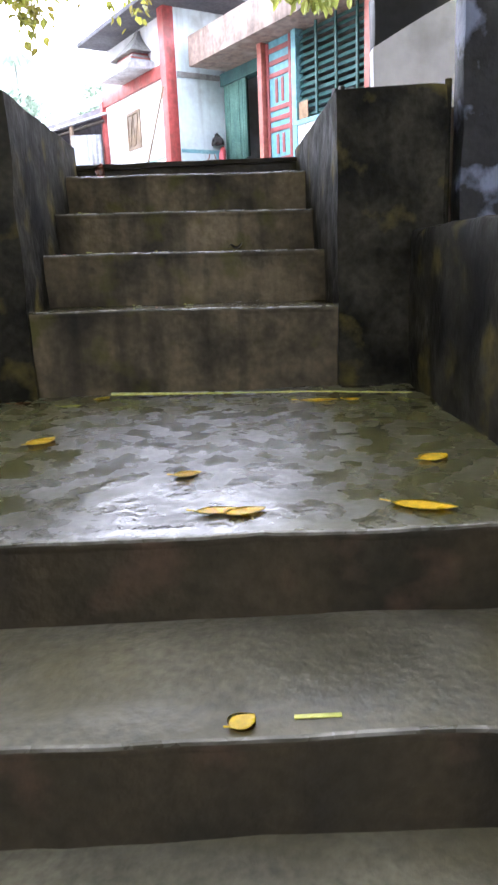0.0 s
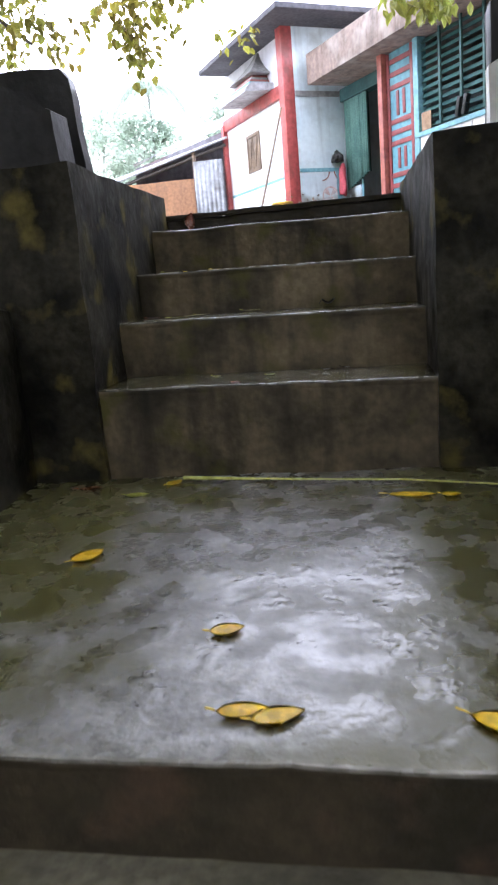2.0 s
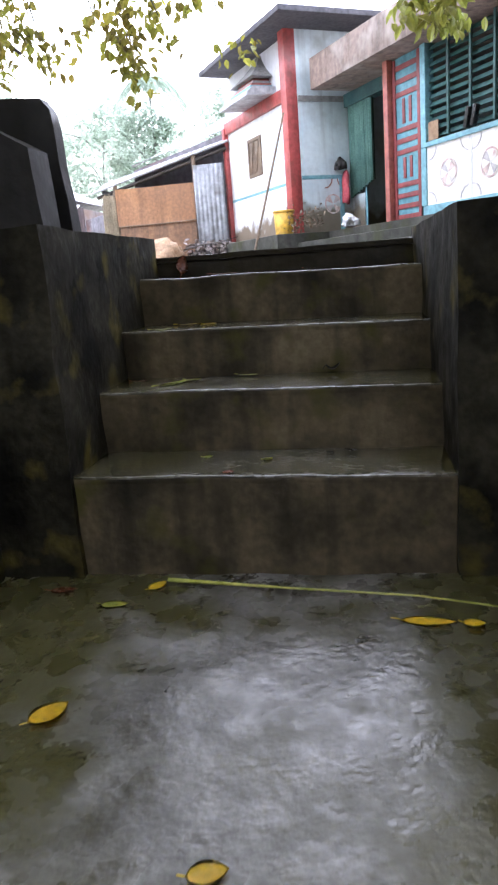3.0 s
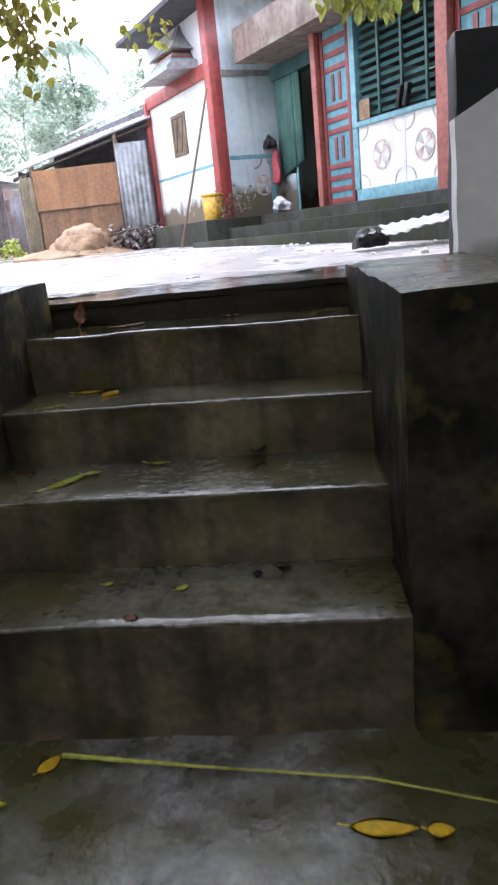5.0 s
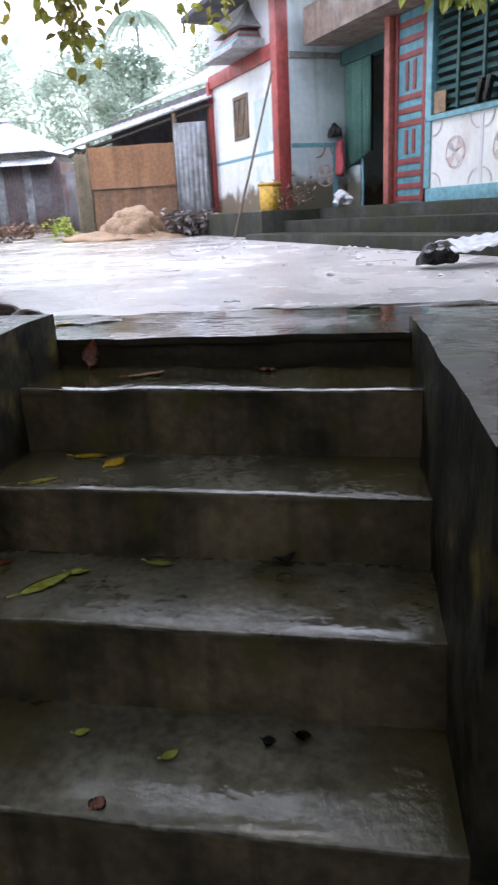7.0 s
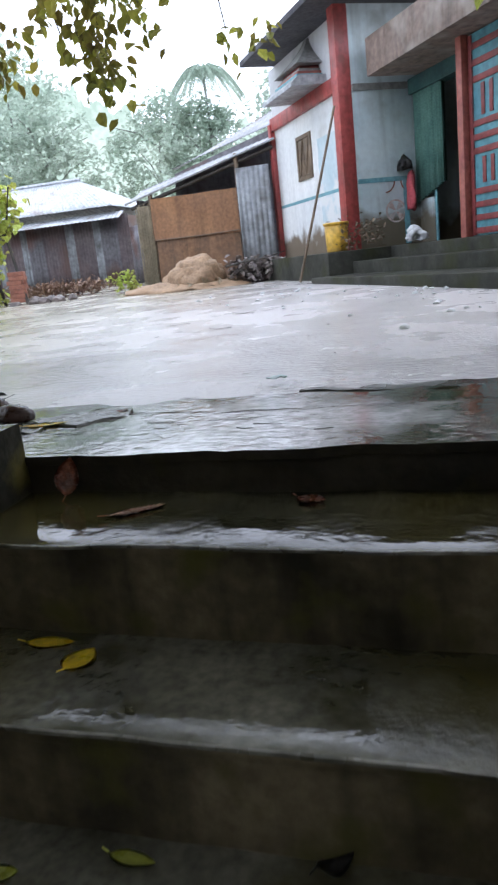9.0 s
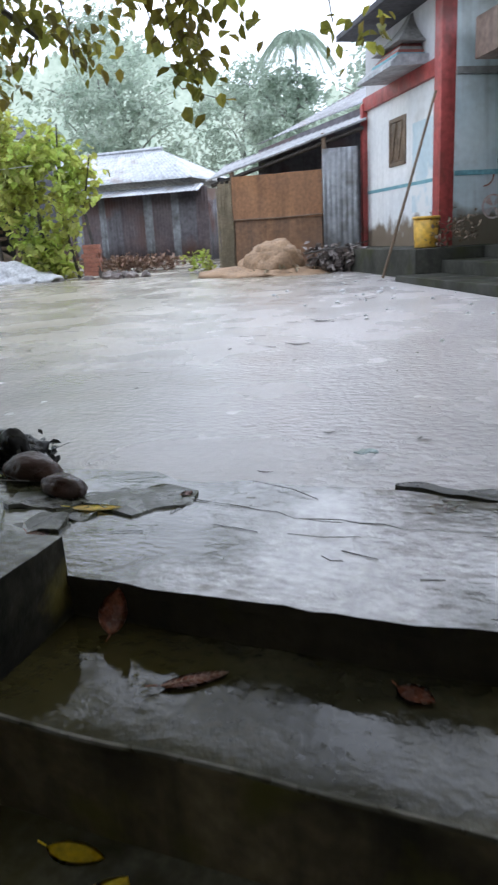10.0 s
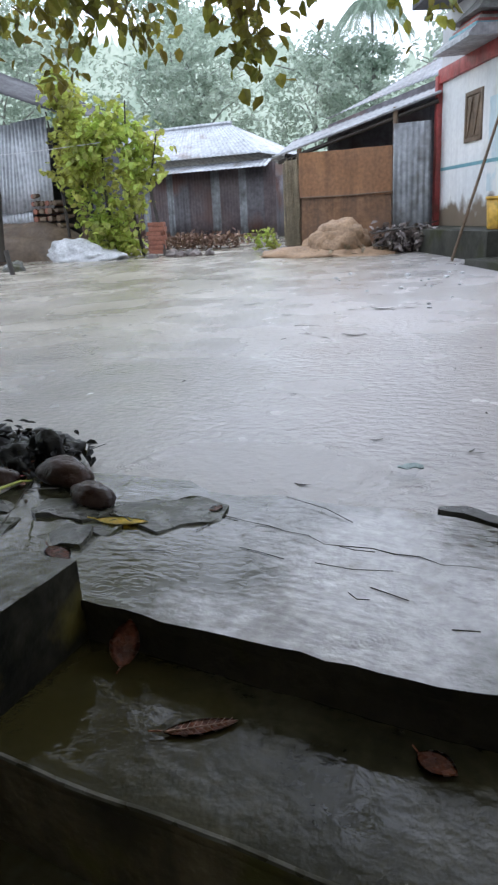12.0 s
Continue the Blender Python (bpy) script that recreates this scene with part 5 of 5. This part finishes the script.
for k in range(64):    # washed down in front of the porch steps
    x = q.uniform(-1.9, 1.5)
    y = 11.6 - 1.59 * (x + 0.95) - 2.6 * q.random() ** 1.6
    r = q.uniform(0.008, 0.03) * (1 if k % 3 else 0.6)
    lump(wl, (x, y, ground_height(x, y) - 0.018), (r, r * 0.8, r * 0.8), 1.0, k, 0.4, 1)
tagged(part("pebbles", wl, M_whiteup), "pale pebbles and scraps by the porch", "pebbles", kind="stuff")


# scraps lying in the yard water
M_scrap = material("pale_teal_plastic", (0.3, 0.4, 0.39), (0.22, 0.3, 0.3), 20, 60, (0.2, 0.4), 0.2)
scrap = roughen(box(B(), -0.03, 0.03, -0.012, 0.014, 0, 0.003), 0.008, 0.006, 50)
scrap_ob = part("plastic_scrap", scrap, M_scrap)
scrap_ob.matrix_world = pose(-0.1, 6.08, 0.864, 0, 0, 15)
tagged(scrap_ob, "crumpled pale teal plastic scrap in the water", "scrap")
for x, y, ln, tn in ((-0.86, 7.98, 0.13, 5), (-0.98, 7.9, 0.07, -12), (-1.12, 8.0, 0.05, 8), (0.01, 6.31, 0.035, 70), (0.035, 6.3, 0.03, 20), (-0.33, 5.93, 0.045, 4), (-0.69, 7.39, 0.03, 40), (-0.7, 6.78, 0.035, 10), (-0.26, 6.33, 0.04, 30), (-1.5, 8.6, 0.08, 12),
                     (-0.96, 8.89, 0.16, 3), (-0.8, 8.95, 0.1, -6), (-1.15, 8.85, 0.08, 10)):
    bit = part("leaf_scrap", leaf_mesh(ln, ln * 0.22, 0.15, 0.15), M_bark, None, "", True)
    bit.matrix_world = pose(x, y, ground_height(x, y) - 0.02, 0, 0, tn)
    tagged(bit, "dark sodden scrap of leaf in the water", "leaf", "leaf scraps in the yard")

# ---- small things round the yard ----
lattice = part("lattice_window", box(B(), 0.66, 0.9, 0.5, 0.53, 1.36, 1.72, 0.004), M_black, tin2, "small window with a pale lattice")
for k in range(3):
    part("bar", box(B(), 0.68 + 0.09 * k, 0.70 + 0.09 * k, 0.485, 0.499, 1.36, 1.72, 0.002), M_whiteup, lattice)
for k in range(4):
    part("bar", box(B(), 0.66, 0.9, 0.47, 0.484, 1.38 + 0.1 * k, 1.4 + 0.1 * k, 0.002), M_whiteup, lattice)
wood_pile = group_of("firewood_pile", pose(-8.05, 14.2, 1.45), "dark red-brown firewood stacked against the shed", "firewood")
q = random.Random(51)
for k in range(26):
    x, z = -0.26 + 0.09 * (k % 6) + q.uniform(-0.02, 0.02), 0.04 + 0.12 * (k // 6)
    part("stick", tube(B(), [(x, -0.2 + q.uniform(-0.05, 0.05), z), (x + q.uniform(-0.06, 0.06), 0.2, z + q.uniform(-0.02, 0.05))], [q.uniform(0.03, 0.05), 0.03], 7), M_wood if k % 3 else M_brick, wood_pile)
for k in range(7):
    heap("stone", (-5.75 + 0.13 * k + q.uniform(-0.05, 0.05), 13.75 + q.uniform(-0.2, 0.2), ground_height(-5.5, 13.7) - 0.01), (q.uniform(0.06, 0.11), q.uniform(0.05, 0.09), q.uniform(0.05, 0.1)), 120 + k, M_rubbish, "pale wet stone beside the brick stack", "stone", 0.3)["group"] = "stones by the bricks"
tuft = group_of("green_weeds", pose(-4.2, 14.2, ground_height(-4.2, 14.2)), "small green weeds at the foot of the shed", "weeds", kind="stuff")
foliage("weed_leaves", [(q.uniform(-0.2, 0.2), q.uniform(-0.12, 0.12), q.uniform(0.0, 0.22)) for _ in range(16)], 10, (0.04, 0.04, 0.04), 0.08, M_bush, tuft, 91, -0.3, "", 1.2)
tagged(part("fallen_branch", tube(B(), [(-2.35, 13.35, 1.2), (-2.1, 13.3, 1.24), (-1.8, 13.32, 1.26), (-1.55, 13.4, 1.32)], [0.014, 0.012, 0.01, 0.006], 6), M_bark), "thin bare branch lying over the rubbish heap", "branch")
line = [(-9.4 + 0.32 * k, 13.6, 2.62 - 0.02 * math.sin(math.pi * k / 9)) for k in range(10)]
tagged(part("clothes_line", tube(B(), line, 0.006, 5), M_bag), "thin pale cord strung from the shed to the vine", "cord")
for pts in (((-0.05, 5.44), (-0.03, 5.425), (-0.01, 5.43)), ((-0.3, 5.53), (-0.25, 5.525), (-0.2, 5.515)), ((-0.12, 5.6), (-0.09, 5.595), (-0.05, 5.6))):
    tagged(part("straw", tube(B(), [(x, y, 0.866) for x, y in pts], 0.0008, 5), M_debris), "short dark straw lying on the wet apron", "straw", "straws")
tagged(part("bent_stalk", tube(B(), [(-0.83, 5.33, 0.93), (-0.82, 5.43, 0.955), (-0.84, 5.52, 0.94), (-0.9, 5.62, 0.9)], [0.004, 0.004, 0.003, 0.002], 6), M_fallgreen), "bent pale green stalk beside the broken cement", "stalk")
for x, y, turn in ((-0.98, 5.66, 20), (-1.06, 5.7, 70), (-0.93, 5.62, 130)):
    bit = part("leaf_scrap", leaf_mesh(0.035, 0.014, 0.1, 0.1), M_redcloth if turn == 20 else M_fallbrown, None, "", True)
    bit.matrix_world = pose(x, y, 0.885, 0, 0, turn)
    tagged(bit, "reddish wet leaf scrap on the rubbish", "leaf", "leaf scraps on the rubbish")
